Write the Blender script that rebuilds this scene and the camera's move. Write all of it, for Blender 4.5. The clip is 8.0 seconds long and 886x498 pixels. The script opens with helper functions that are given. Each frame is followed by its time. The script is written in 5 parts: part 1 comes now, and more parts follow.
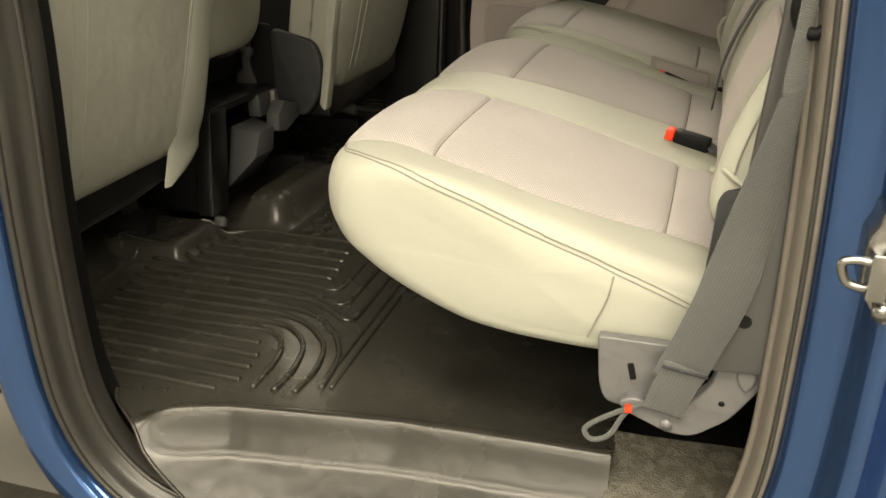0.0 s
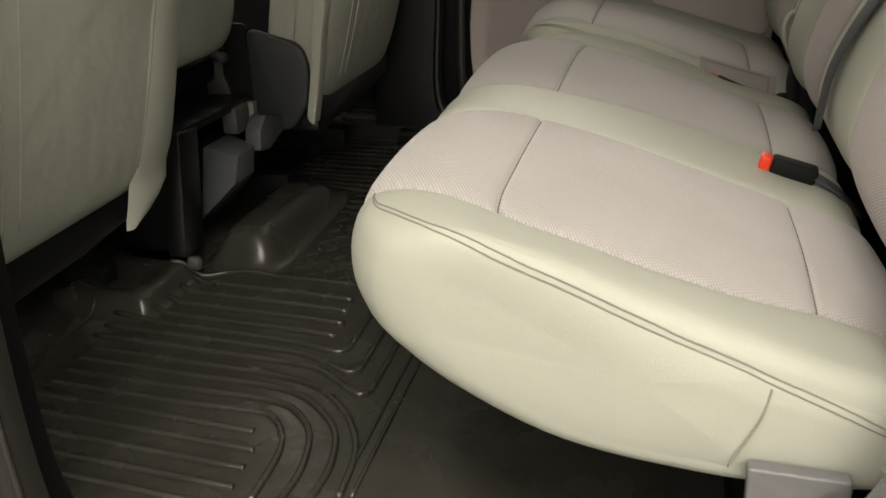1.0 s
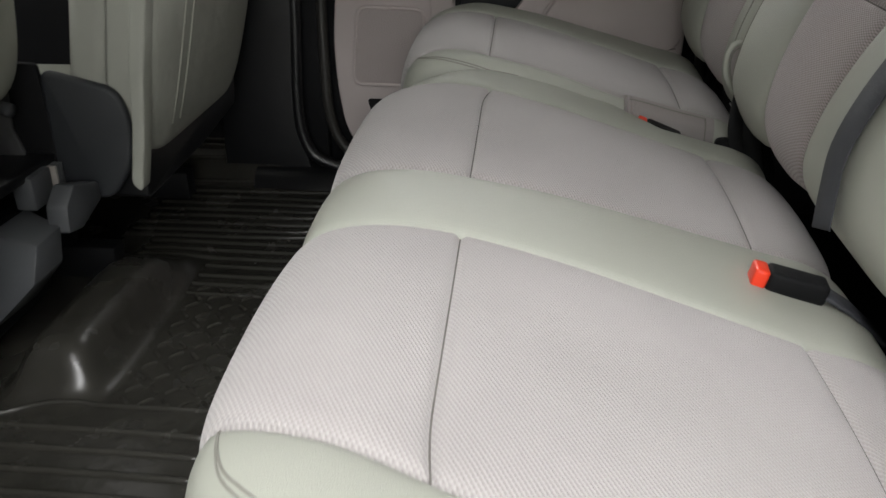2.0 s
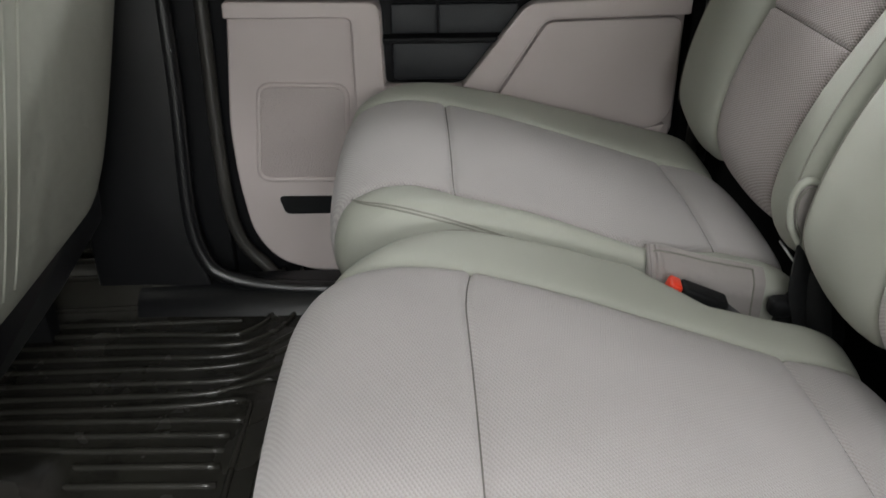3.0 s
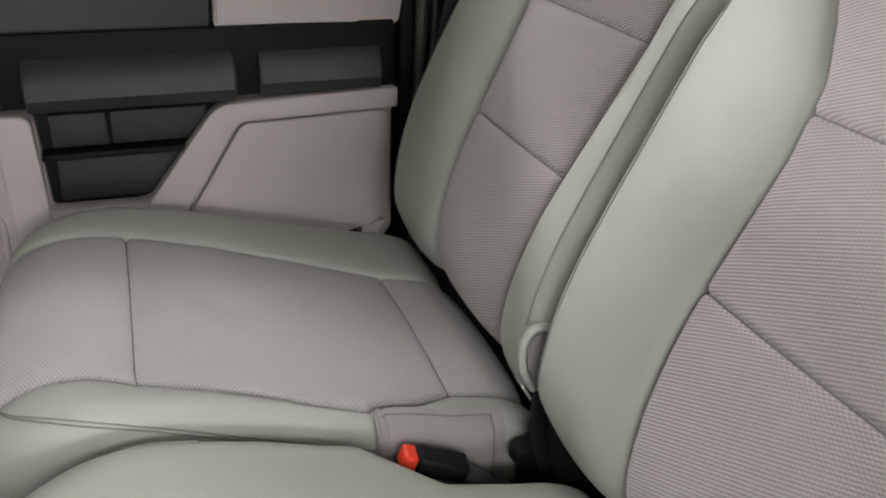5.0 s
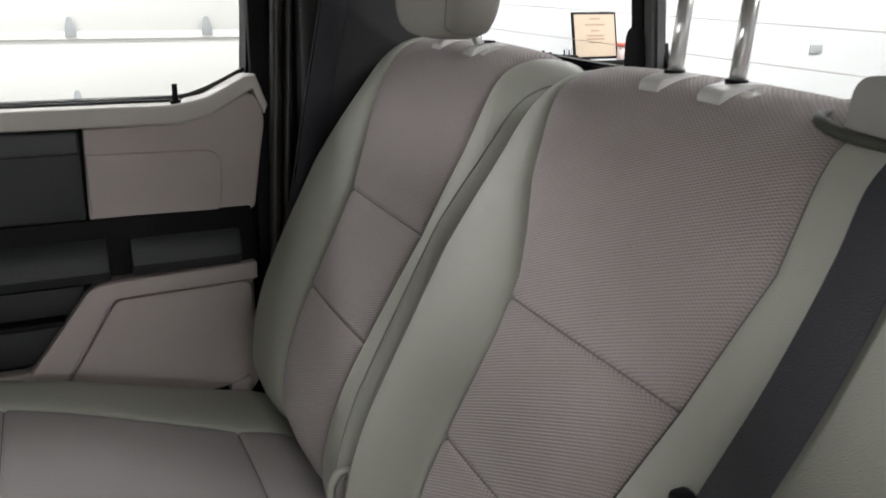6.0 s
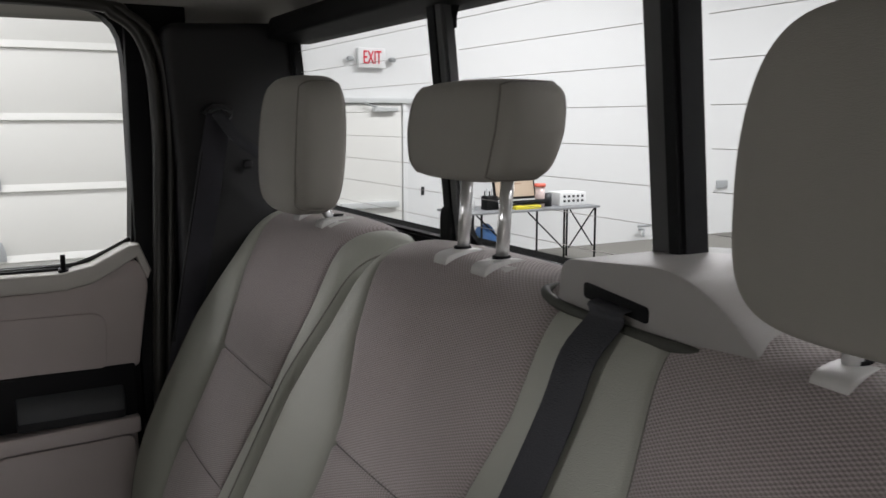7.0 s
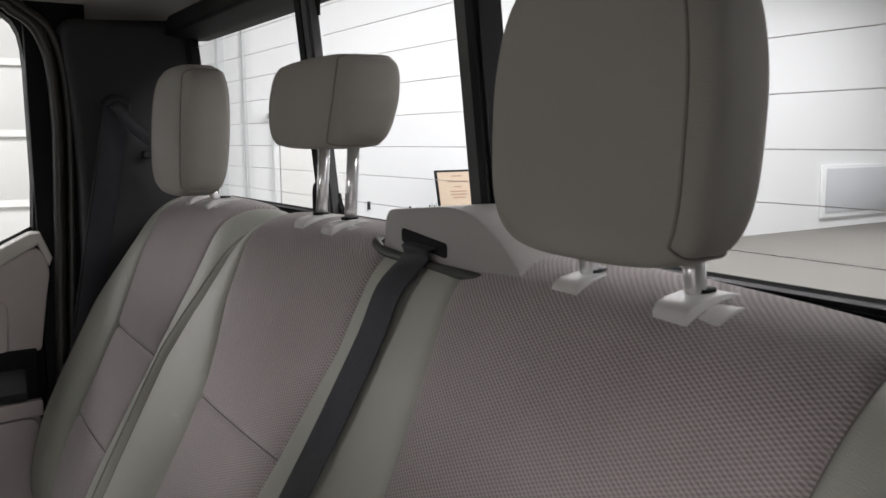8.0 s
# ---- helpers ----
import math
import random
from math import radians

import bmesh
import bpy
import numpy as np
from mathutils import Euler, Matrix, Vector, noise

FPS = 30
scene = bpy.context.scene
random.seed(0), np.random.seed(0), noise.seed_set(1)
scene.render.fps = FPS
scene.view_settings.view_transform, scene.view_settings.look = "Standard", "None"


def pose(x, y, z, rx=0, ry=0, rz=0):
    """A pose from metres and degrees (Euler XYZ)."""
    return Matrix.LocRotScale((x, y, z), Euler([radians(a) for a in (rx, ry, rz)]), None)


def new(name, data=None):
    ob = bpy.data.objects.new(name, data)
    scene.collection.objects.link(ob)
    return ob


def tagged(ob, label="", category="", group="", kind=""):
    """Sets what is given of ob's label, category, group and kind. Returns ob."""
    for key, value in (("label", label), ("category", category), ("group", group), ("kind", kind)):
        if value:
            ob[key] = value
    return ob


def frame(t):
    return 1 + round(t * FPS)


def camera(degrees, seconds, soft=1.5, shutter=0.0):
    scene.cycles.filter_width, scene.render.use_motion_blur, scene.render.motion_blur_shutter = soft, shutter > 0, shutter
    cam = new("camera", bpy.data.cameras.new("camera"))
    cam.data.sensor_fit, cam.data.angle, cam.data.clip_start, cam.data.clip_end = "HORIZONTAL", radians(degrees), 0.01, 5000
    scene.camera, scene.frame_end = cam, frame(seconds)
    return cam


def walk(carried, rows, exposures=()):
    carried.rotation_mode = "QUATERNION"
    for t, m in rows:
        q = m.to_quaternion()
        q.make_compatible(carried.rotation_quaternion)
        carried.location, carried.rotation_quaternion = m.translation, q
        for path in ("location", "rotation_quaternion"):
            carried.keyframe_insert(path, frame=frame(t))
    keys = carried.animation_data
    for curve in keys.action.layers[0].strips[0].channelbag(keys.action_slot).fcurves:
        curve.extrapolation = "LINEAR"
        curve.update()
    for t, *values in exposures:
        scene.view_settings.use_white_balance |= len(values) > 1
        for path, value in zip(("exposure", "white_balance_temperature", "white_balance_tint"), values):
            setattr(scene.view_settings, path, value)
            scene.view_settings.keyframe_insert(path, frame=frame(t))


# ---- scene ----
cam = camera(55.1, 8.0, shutter=0.2)
PATH = [
    (0.0, pose(0.447, -0.934, 0.741, 66.02, 0.57, 17.39)),
    (0.5, pose(0.362, -0.787, 0.704, 65.58, 0.39, 16.06)),
    (1.0, pose(0.259, -0.672, 0.716, 65.11, 0.82, 14.55)),
    (1.2, pose(0.223, -0.618, 0.724, 64.91, 0.52, 12.72)),
    (2.3, pose(0.124, -0.169, 0.754, 62.94, 0.26, 2.87)),
    (2.5, pose(0.095, -0.084, 0.774, 62.66, 0.55, 1.62)),
    (3.0, pose(0.071, 0.165, 0.810, 61.76, 0.24, -1.79)),
    (3.5, pose(0.083, 0.340, 0.795, 61.82, -0.58, -5.47)),
    (4.0, pose(0.104, 0.431, 0.797, 61.78, -1.20, -9.45)),
    (4.5, pose(0.130, 0.445, 0.808, 61.66, -1.43, -14.61)),
    (4.7, pose(0.138, 0.416, 0.831, 62.02, -1.58, -16.73)),
    (5.8, pose(0.183, 0.186, 0.982, 69.84, -1.35, -24.71)),
    (6.0, pose(0.218, 0.148, 0.992, 72.15, -0.84, -24.59)),
    (6.5, pose(0.245, 0.040, 1.043, 77.45, -0.19, -26.86)),
    (7.0, pose(0.269, -0.030, 1.052, 81.35, 0.09, -29.04)),
    (7.5, pose(0.316, -0.101, 1.047, 82.13, 0.41, -30.64)),
    (8.0, pose(0.324, -0.169, 1.000, 82.59, 0.47, -32.12)),
]
# end path
EXPO = [(0.0, -0.15, 8500, 8), (0.5, -0.4, 7800, 9), (1.0, -0.5, 7400, 10), (2.3, -0.15, 6200, 11), (3.0, 0.42, 6250, 10), (3.5, 0.62, 6450, 9), (4.0, 0.80, 6400, 9), (4.7, 0.8, 6250, 11), (5.8, -0.1, 6300, 13), (6.1, -0.4, 6300, 14), (6.5, -0.78, 6300, 14), (7.0, -0.95, 6300, 16), (8.0, -0.66, 6300, 17)]
walk(cam, PATH, EXPO)

# ---- world and light ----
world = bpy.data.worlds.new("world")
scene.world = world
world.use_nodes = True
world.node_tree.nodes["Background"].inputs[0].default_value = (0.9, 0.95, 1.0, 1)
world.node_tree.nodes["Background"].inputs[1].default_value = 0.05


def ceiling_lamp(x, y, sx, sy, watts):
    lamp = bpy.data.lights.new("ceiling_strip_light", "AREA")
    lamp.shape, lamp.size, lamp.size_y, lamp.energy = "RECTANGLE", sx, sy, watts
    lamp.color = (1.0, 0.985, 0.95)
    ob = new("ceiling_strip_light", lamp)
    ob.matrix_world = pose(x, y, 4.05, 0, 0, 0)
    return tagged(ob, "long white fluorescent strip light under the garage ceiling", "ceiling light", "garage lights")


# unseen lamps, placed and powered to brighten chosen parts of cab and garage
for lx, ly, lw in ((2.6, -2.8, 400), (-0.9, -2.3, 290), (-5.0, -5.6, 50), (0.0, -5.4, 370), (0.4, -12.5, 850), (4.5, -12.5, 850), (-13.4, 0.6, 2700), (-0.3, 4.2, 70), (-1.5, 7.2, 430), (7.5, 6.6, 640), (14.0, 6.8, 480)):
    ceiling_lamp(lx, ly, 5.0, 1.2, lw)

# ---- materials ----


def node_mat(name):
    m = bpy.data.materials.new(name)
    m.use_nodes = True
    nt = m.node_tree
    return m, nt, nt.nodes["Principled BSDF"]


def ramp_between(nt, fac, a, b):
    mix = nt.nodes.new("ShaderNodeMix")
    mix.data_type = "RGBA"
    nt.links.new(fac, mix.inputs["Factor"])
    mix.inputs[6].default_value, mix.inputs[7].default_value = (*a, 1), (*b, 1)
    return mix.outputs[2]


def surface(name, col, rough=0.5, metal=0.0, vary=0.06, spots=7.0, grain=0.0, grain_scale=900.0, soft_bump=0.0, soft_scale=30.0, spec=0.5, rough_vary=0.06, coat=0.0):
    """A plain coated surface with broad tone changes, a fine grain relief and uneven gloss."""
    m, nt, b = node_mat(name)
    co = nt.nodes.new("ShaderNodeTexCoord").outputs["Object"]
    broad = nt.nodes.new("ShaderNodeTexNoise")
    broad.inputs["Scale"].default_value, broad.inputs["Detail"].default_value = spots, 4
    nt.links.new(co, broad.inputs["Vector"])
    lo = tuple(max(0, c * (1 - vary)) for c in col)
    hi = tuple(min(1, c * (1 + vary)) for c in col)
    nt.links.new(ramp_between(nt, broad.outputs[0], lo, hi), b.inputs["Base Color"])
    rm = nt.nodes.new("ShaderNodeMapRange")
    rm.inputs["To Min"].default_value, rm.inputs["To Max"].default_value = rough - rough_vary, rough + rough_vary
    nt.links.new(broad.outputs[0], rm.inputs[0])
    nt.links.new(rm.outputs[0], b.inputs["Roughness"])
    b.inputs["Metallic"].default_value = metal
    b.inputs["Specular IOR Level"].default_value = spec
    b.inputs["Coat Weight"].default_value = coat
    b.inputs["Coat Roughness"].default_value = 0.06
    last = None
    if soft_bump:
        sn = nt.nodes.new("ShaderNodeTexNoise")
        sn.inputs["Scale"].default_value, sn.inputs["Detail"].default_value = soft_scale, 2
        nt.links.new(co, sn.inputs["Vector"])
        bp = nt.nodes.new("ShaderNodeBump")
        bp.inputs["Strength"].default_value, bp.inputs["Distance"].default_value = 1.0, soft_bump
        nt.links.new(sn.outputs[0], bp.inputs["Height"])
        last = bp
    if grain:
        gn = nt.nodes.new("ShaderNodeTexVoronoi")
        gn.inputs["Scale"].default_value = grain_scale
        nt.links.new(co, gn.inputs["Vector"])
        bp = nt.nodes.new("ShaderNodeBump")
        bp.inputs["Strength"].default_value, bp.inputs["Distance"].default_value = 1.0, grain
        nt.links.new(gn.outputs["Distance"], bp.inputs["Height"])
        if last:
            nt.links.new(last.outputs[0], bp.inputs["Normal"])
        last = bp
    if last:
        nt.links.new(last.outputs[0], b.inputs["Normal"])
    return m


def woven(name, dark, light, axis_a, axis_b, pitch_a, pitch_b, wave=0.9, dots=0.7):
    """Ribbed woven seat cloth: rows of small raised stitches; axis_a runs across the rows."""
    m, nt, b = node_mat(name)
    co = nt.nodes.new("ShaderNodeTexCoord").outputs["Object"]

    def line(axis, pitch, shift=None):
        dot = nt.nodes.new("ShaderNodeVectorMath")
        dot.operation = "DOT_PRODUCT"
        nt.links.new(co, dot.inputs[0])
        dot.inputs[1].default_value = tuple(a * 2 * math.pi / pitch for a in axis)
        v = dot.outputs["Value"]
        if shift:
            ad = nt.nodes.new("ShaderNodeMath")
            ad.operation = "ADD"
            nt.links.new(v, ad.inputs[0])
            nt.links.new(shift, ad.inputs[1])
            v = ad.outputs[0]
        sn = nt.nodes.new("ShaderNodeMath")
        sn.operation = "SINE"
        nt.links.new(v, sn.inputs[0])
        return sn.outputs[0]

    rows = line(axis_a, pitch_a)
    sgn = nt.nodes.new("ShaderNodeMath")
    sgn.operation = "MULTIPLY"
    nt.links.new(rows, sgn.inputs[0])
    sgn.inputs[1].default_value = wave
    stitches = line(axis_b, pitch_b, sgn.outputs[0])
    mul = nt.nodes.new("ShaderNodeMath")
    mul.operation = "MULTIPLY_ADD"
    nt.links.new(stitches, mul.inputs[0])
    mul.inputs[1].default_value = dots
    nt.links.new(rows, mul.inputs[2])
    hgt = nt.nodes.new("ShaderNodeMapRange")
    hgt.inputs["From Min"].default_value, hgt.inputs["From Max"].default_value = -1.6, 1.6
    nt.links.new(mul.outputs[0], hgt.inputs[0])
    broad = nt.nodes.new("ShaderNodeTexNoise")
    broad.inputs["Scale"].default_value, broad.inputs["Detail"].default_value = 9, 5
    nt.links.new(co, broad.inputs["Vector"])
    fz = nt.nodes.new("ShaderNodeTexNoise")
    fz.inputs["Scale"].default_value = 1400
    nt.links.new(co, fz.inputs["Vector"])
    c1 = ramp_between(nt, hgt.outputs[0], dark, light)
    tone = nt.nodes.new("ShaderNodeHueSaturation")
    vr = nt.nodes.new("ShaderNodeMapRange")
    vr.inputs["To Min"].default_value, vr.inputs["To Max"].default_value = 0.9, 1.1
    nt.links.new(broad.outputs[0], vr.inputs[0])
    nt.links.new(vr.outputs[0], tone.inputs["Value"])
    nt.links.new(c1, tone.inputs["Color"])
    nt.links.new(tone.outputs[0], b.inputs["Base Color"])
    b.inputs["Roughness"].default_value = 0.9
    b.inputs["Specular IOR Level"].default_value = 0.2
    b.inputs["Sheen Weight"].default_value = 0.25
    b1 = nt.nodes.new("ShaderNodeBump")
    b1.inputs["Distance"].default_value = 0.0007
    nt.links.new(hgt.outputs[0], b1.inputs["Height"])
    b2 = nt.nodes.new("ShaderNodeBump")
    b2.inputs["Distance"].default_value, b2.inputs["Strength"].default_value = 0.0002, 0.6
    nt.links.new(fz.outputs[0], b2.inputs["Height"])
    nt.links.new(b1.outputs[0], b2.inputs["Normal"])
    nt.links.new(b2.outputs[0], b.inputs["Normal"])
    return m


VINYL = surface("pale_vinyl", (0.375, 0.385, 0.335), 0.48, vary=0.04, grain=0.00025, grain_scale=1100, soft_bump=0.0012, soft_scale=14, spec=0.4)
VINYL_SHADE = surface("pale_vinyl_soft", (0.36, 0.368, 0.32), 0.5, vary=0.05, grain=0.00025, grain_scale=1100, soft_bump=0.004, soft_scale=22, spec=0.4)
CLOTH = woven("woven_cloth_cushion", (0.310, 0.290, 0.284), (0.432, 0.408, 0.399), (0.87, 0.5, 0.0), (-0.5, 0.87, 0.0), 0.0030, 0.0034)
CLOTH_BACK = woven("woven_cloth_back", (0.250, 0.220, 0.214), (0.440, 0.392, 0.381), (0.455, 0.42, 0.79), (0.43, -0.51, 0.745), 0.0029, 0.0028, 0.2, 1.1)
CLOTH_REST = surface("headrest_cloth", (0.32, 0.308, 0.28), 0.85, vary=0.06, grain=0.0003, grain_scale=1500, soft_bump=0.001, soft_scale=30, spec=0.2)
POCKET_CLOTH = surface("pocket_cloth", (0.33, 0.305, 0.295), 0.85, vary=0.06, grain=0.0003, grain_scale=1300, soft_bump=0.003, soft_scale=40, spec=0.2)
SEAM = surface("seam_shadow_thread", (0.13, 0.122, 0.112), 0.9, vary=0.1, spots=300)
REST_SEAM = surface("headrest_seam", (0.215, 0.203, 0.185), 0.9, vary=0.1, spots=200)
STITCH = surface("seam_thread", (0.22, 0.215, 0.19), 0.8, vary=0.1, spots=300)
DOOR_BEIGE = surface("door_beige_plastic", (0.49, 0.437, 0.422), 0.55, vary=0.04, grain=0.0003, grain_scale=1300, spec=0.4)
TRIM_GREY = surface("warm_grey_trim", (0.30, 0.28, 0.255), 0.5, vary=0.05, grain=0.0002, grain_scale=1300)
BLACK_PLASTIC = surface("black_plastic", (0.005, 0.0053, 0.006), 0.6, vary=0.2, spec=0.2, grain=0.00025, grain_scale=1200)
GLOSS_BLACK = surface("glossy_black_plastic", (0.007, 0.0073, 0.008), 0.3, vary=0.2, grain=0.0001, grain_scale=1200, spec=0.6)
QUARTER_GREY = surface("quarter_grey_plastic", (0.060, 0.061, 0.062), 0.5, vary=0.06, grain=0.0002, grain_scale=1300)
DARK_PLASTIC = surface("dark_grey_plastic", (0.030, 0.033, 0.036), 0.42, vary=0.15, grain=0.0003, grain_scale=1200)
MID_PLASTIC = surface("grey_plastic", (0.065, 0.069, 0.073), 0.45, vary=0.1, grain=0.0003, grain_scale=1200)
RUBBER = surface("black_rubber", (0.030, 0.029, 0.026), 0.33, vary=0.2, rough_vary=0.1)
MAT_RUBBER = surface("floor_liner_rubber", (0.028, 0.027, 0.0228), 0.26, vary=0.45, spots=9, grain=0.00004, grain_scale=800, soft_bump=0.0025, soft_scale=13, spec=0.55, rough_vary=0.10)
CARPET = surface("black_carpet", (0.012, 0.012, 0.012), 0.95, vary=0.3, spots=60, grain=0.002, grain_scale=500, spec=0.1)
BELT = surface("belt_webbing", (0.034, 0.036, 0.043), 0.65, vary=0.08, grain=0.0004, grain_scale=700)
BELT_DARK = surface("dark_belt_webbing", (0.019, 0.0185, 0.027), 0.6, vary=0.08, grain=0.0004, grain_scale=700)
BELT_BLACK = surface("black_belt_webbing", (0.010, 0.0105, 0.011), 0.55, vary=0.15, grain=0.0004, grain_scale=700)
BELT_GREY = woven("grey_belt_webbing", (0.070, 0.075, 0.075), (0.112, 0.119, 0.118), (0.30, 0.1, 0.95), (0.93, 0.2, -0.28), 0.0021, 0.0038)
CHROME = surface("polished_steel", (0.95, 0.95, 0.96), 0.17, 0.7, vary=0.02, rough_vary=0.04)
STEEL = surface("painted_bracket_steel", (0.13, 0.13, 0.135), 0.34, vary=0.12, soft_bump=0.005, soft_scale=26)
ZINC = surface("zinc_steel", (0.33, 0.33, 0.32), 0.24, 1.0, vary=0.15, spots=60)
POCKET = surface("pocket_plastic", (0.016, 0.018, 0.020), 0.5, vary=0.1, grain=0.0003, grain_scale=1200)
GUIDE = surface("silver_grey_guide", (0.60, 0.60, 0.58), 0.28, vary=0.05, grain=0.0001, grain_scale=1300)
SLEEVE = surface("pale_grey_sleeve", (0.33, 0.32, 0.305), 0.30, vary=0.05, grain=0.0002, grain_scale=1300)
OLIVE = surface("olive_rubber", (0.045, 0.047, 0.038), 0.6, vary=0.1)
RED = surface("red_button", (0.85, 0.05, 0.015), 0.35, vary=0.03)
BLUE = surface("blue_body_paint", (0.030, 0.105, 0.30), 0.16, 0.88, vary=0.08, spots=4, coat=1.0)
PILLAR_BLACK = surface("pillar_black_plastic", (0.0095, 0.0095, 0.0108), 0.55, vary=0.15, grain=0.00025, grain_scale=1200)
HEADLINER = surface("headliner_cloth", (0.58, 0.57, 0.53), 0.95, vary=0.05, grain=0.0004, grain_scale=900)
TAN_SEAL = surface("tan_weatherstrip", (0.135, 0.123, 0.107), 0.55, vary=0.1, spots=40, grain=0.0003, grain_scale=600)
WALL_WHITE = surface("white_wall_panel", (0.80, 0.81, 0.81), 0.55, vary=0.02, spots=1.5)
DOOR_WHITE = surface("white_garage_door", (0.80, 0.80, 0.77), 0.5, vary=0.02, spots=1.5)
CONCRETE = surface("sealed_concrete", (0.21, 0.203, 0.185), 0.75, spec=0.2, vary=0.12, spots=1.2, grain=0.0006, grain_scale=60)
GREY_PAINT = surface("grey_paint", (0.42, 0.44, 0.45), 0.5, vary=0.05)
WIRE = surface("heater_wire", (0.50, 0.48, 0.46), 0.6, vary=0.05)
PAPER = surface("buff_paper", (0.55, 0.44, 0.33), 0.8, vary=0.05)
YELLOW = surface("yellow_plastic", (0.75, 0.65, 0.05), 0.5)
TEAL = surface("teal_plastic", (0.04, 0.30, 0.36), 0.5)
BLUE_PLASTIC = surface("blue_plastic", (0.05, 0.14, 0.35), 0.4)
PINK = surface("coral_plastic", (0.85, 0.18, 0.12), 0.5)
SIGN_RED = surface("red_sign_letters", (0.80, 0.04, 0.07), 0.5)
CLEAR, _nt, _b = node_mat("clear_glass")
_b.inputs["Transmission Weight"].default_value = 1.0
_b.inputs["Roughness"].default_value = 0.0
_b.inputs["IOR"].default_value = 1.05
_b.inputs["Base Color"].default_value = (0.875, 0.90, 0.895, 1)

# ---- mesh helpers ----


def thing(name, label, category, group="", at=(0, 0, 0)):
    ob = new(name)
    ob.empty_display_size = 0.05
    ob.location = at
    return tagged(ob, label, category, group)


def mesh_ob(name, verts, faces, material, parent=None, label="", smooth=True):
    me = bpy.data.meshes.new(name)
    me.from_pydata([tuple(v) for v in verts], [], [tuple(f) for f in faces])
    me.materials.append(material)
    if smooth:
        me.polygons.foreach_set("use_smooth", [True] * len(me.polygons))
    me.update()
    ob = new(name, me)
    if parent:
        ob.parent = parent
        ob.matrix_parent_inverse = parent.matrix_basis.inverted()
    if label:
        ob["label"] = label
    return ob


def bm_ob(name, bm, material, parent=None, label="", smooth=False, angle=40):
    bmesh.ops.recalc_face_normals(bm, faces=bm.faces)
    me = bpy.data.meshes.new(name)
    bm.to_mesh(me)
    bm.free()
    me.materials.append(material)
    me.polygons.foreach_set("use_smooth", [True] * len(me.polygons))
    me.set_sharp_from_angle(angle=radians(angle))
    ob = new(name, me)
    if parent:
        ob.parent = parent
        ob.matrix_parent_inverse = parent.matrix_basis.inverted()
    if label:
        ob["label"] = label
    return ob


def bm_box(lo, hi, bevel=0.0, segs=2, m=None):
    bm = bmesh.new()
    bmesh.ops.create_cube(bm, size=1)
    for v in bm.verts:
        v.co = Vector([(lo[i] + hi[i]) / 2 + v.co[i] * (hi[i] - lo[i]) for i in range(3)])
    if bevel:
        bmesh.ops.bevel(bm, geom=bm.edges[:], offset=bevel, segments=segs, profile=0.5, affect="EDGES")
    if m:
        bmesh.ops.transform(bm, matrix=m, verts=bm.verts)
    return bm


def box(name, lo, hi, material, parent=None, bevel=0.003, label="", segs=2, m=None):
    return bm_ob(name, bm_box(lo, hi, bevel, segs, m), material, parent, label)


def prism(name, outline, lo, hi, axis, material, parent=None, bevel=0.004, label="", segs=2, hole=None):
    """A slab with the outline (two other axes in order) from lo to hi along the axis, edges rounded."""
    bm = bmesh.new()

    def place(a, b, c):
        return {"x": (c, a, b), "y": (a, c, b), "z": (a, b, c)}[axis]

    n = len(outline)
    va = [bm.verts.new(place(a, b, lo)) for a, b in outline]
    vb = [bm.verts.new(place(a, b, hi)) for a, b in outline]
    fa, fb = bm.faces.new(va), bm.faces.new(vb[::-1])
    for i in range(n):
        bm.faces.new((va[i], vb[i], vb[(i + 1) % n], va[(i + 1) % n]))
    bmesh.ops.recalc_face_normals(bm, faces=bm.faces)
    if bevel:
        edges = [e for f in (fa, fb) for e in f.edges]
        bmesh.ops.bevel(bm, geom=edges, offset=bevel, segments=segs, profile=0.5, affect="EDGES", clamp_overlap=True)
    bmesh.ops.triangulate(bm, faces=[f for f in bm.faces if len(f.verts) > 4], ngon_method="EAR_CLIP")
    return bm_ob(name, bm, material, parent, label)


def rounded(points, r, n=5):
    """The closed outline with its corners rounded by r (one number, or one for each corner)."""
    out = []
    k = len(points)
    for i in range(k):
        p, a, b = Vector(points[i]), Vector(points[i - 1]), Vector(points[(i + 1) % k])
        ri = r[i] if isinstance(r, (list, tuple)) else r
        if ri <= 0:
            out.append(tuple(p))
            continue
        d1, d2 = (a - p), (b - p)
        c1 = min(ri, d1.length * 0.49)
        c2 = min(ri, d2.length * 0.49)
        s, e = p + d1.normalized() * c1, p + d2.normalized() * c2
        for j in range(n + 1):
            t = j / n
            q = s * (1 - t) ** 2 + p * 2 * t * (1 - t) + e * t ** 2
            out.append(tuple(q))
    return out


def spline(points, per=8, closed=False):
    """A smooth curve through the points."""
    pts = [Vector(p) for p in points]
    n = len(pts)
    out = []
    for i in range(n if closed else n - 1):
        p0 = pts[i - 1] if (closed or i > 0) else pts[i]
        p1, p2 = pts[i], pts[(i + 1) % n]
        p3 = pts[(i + 2) % n] if (closed or i + 2 < n) else p2
        for j in range(per):
            t = j / per
            out.append(0.5 * ((2 * p1) + (p2 - p0) * t + (2 * p0 - 5 * p1 + 4 * p2 - p3) * t * t + (3 * p1 - p0 - 3 * p2 + p3) * t ** 3))
    if not closed:
        out.append(pts[-1])
    return out


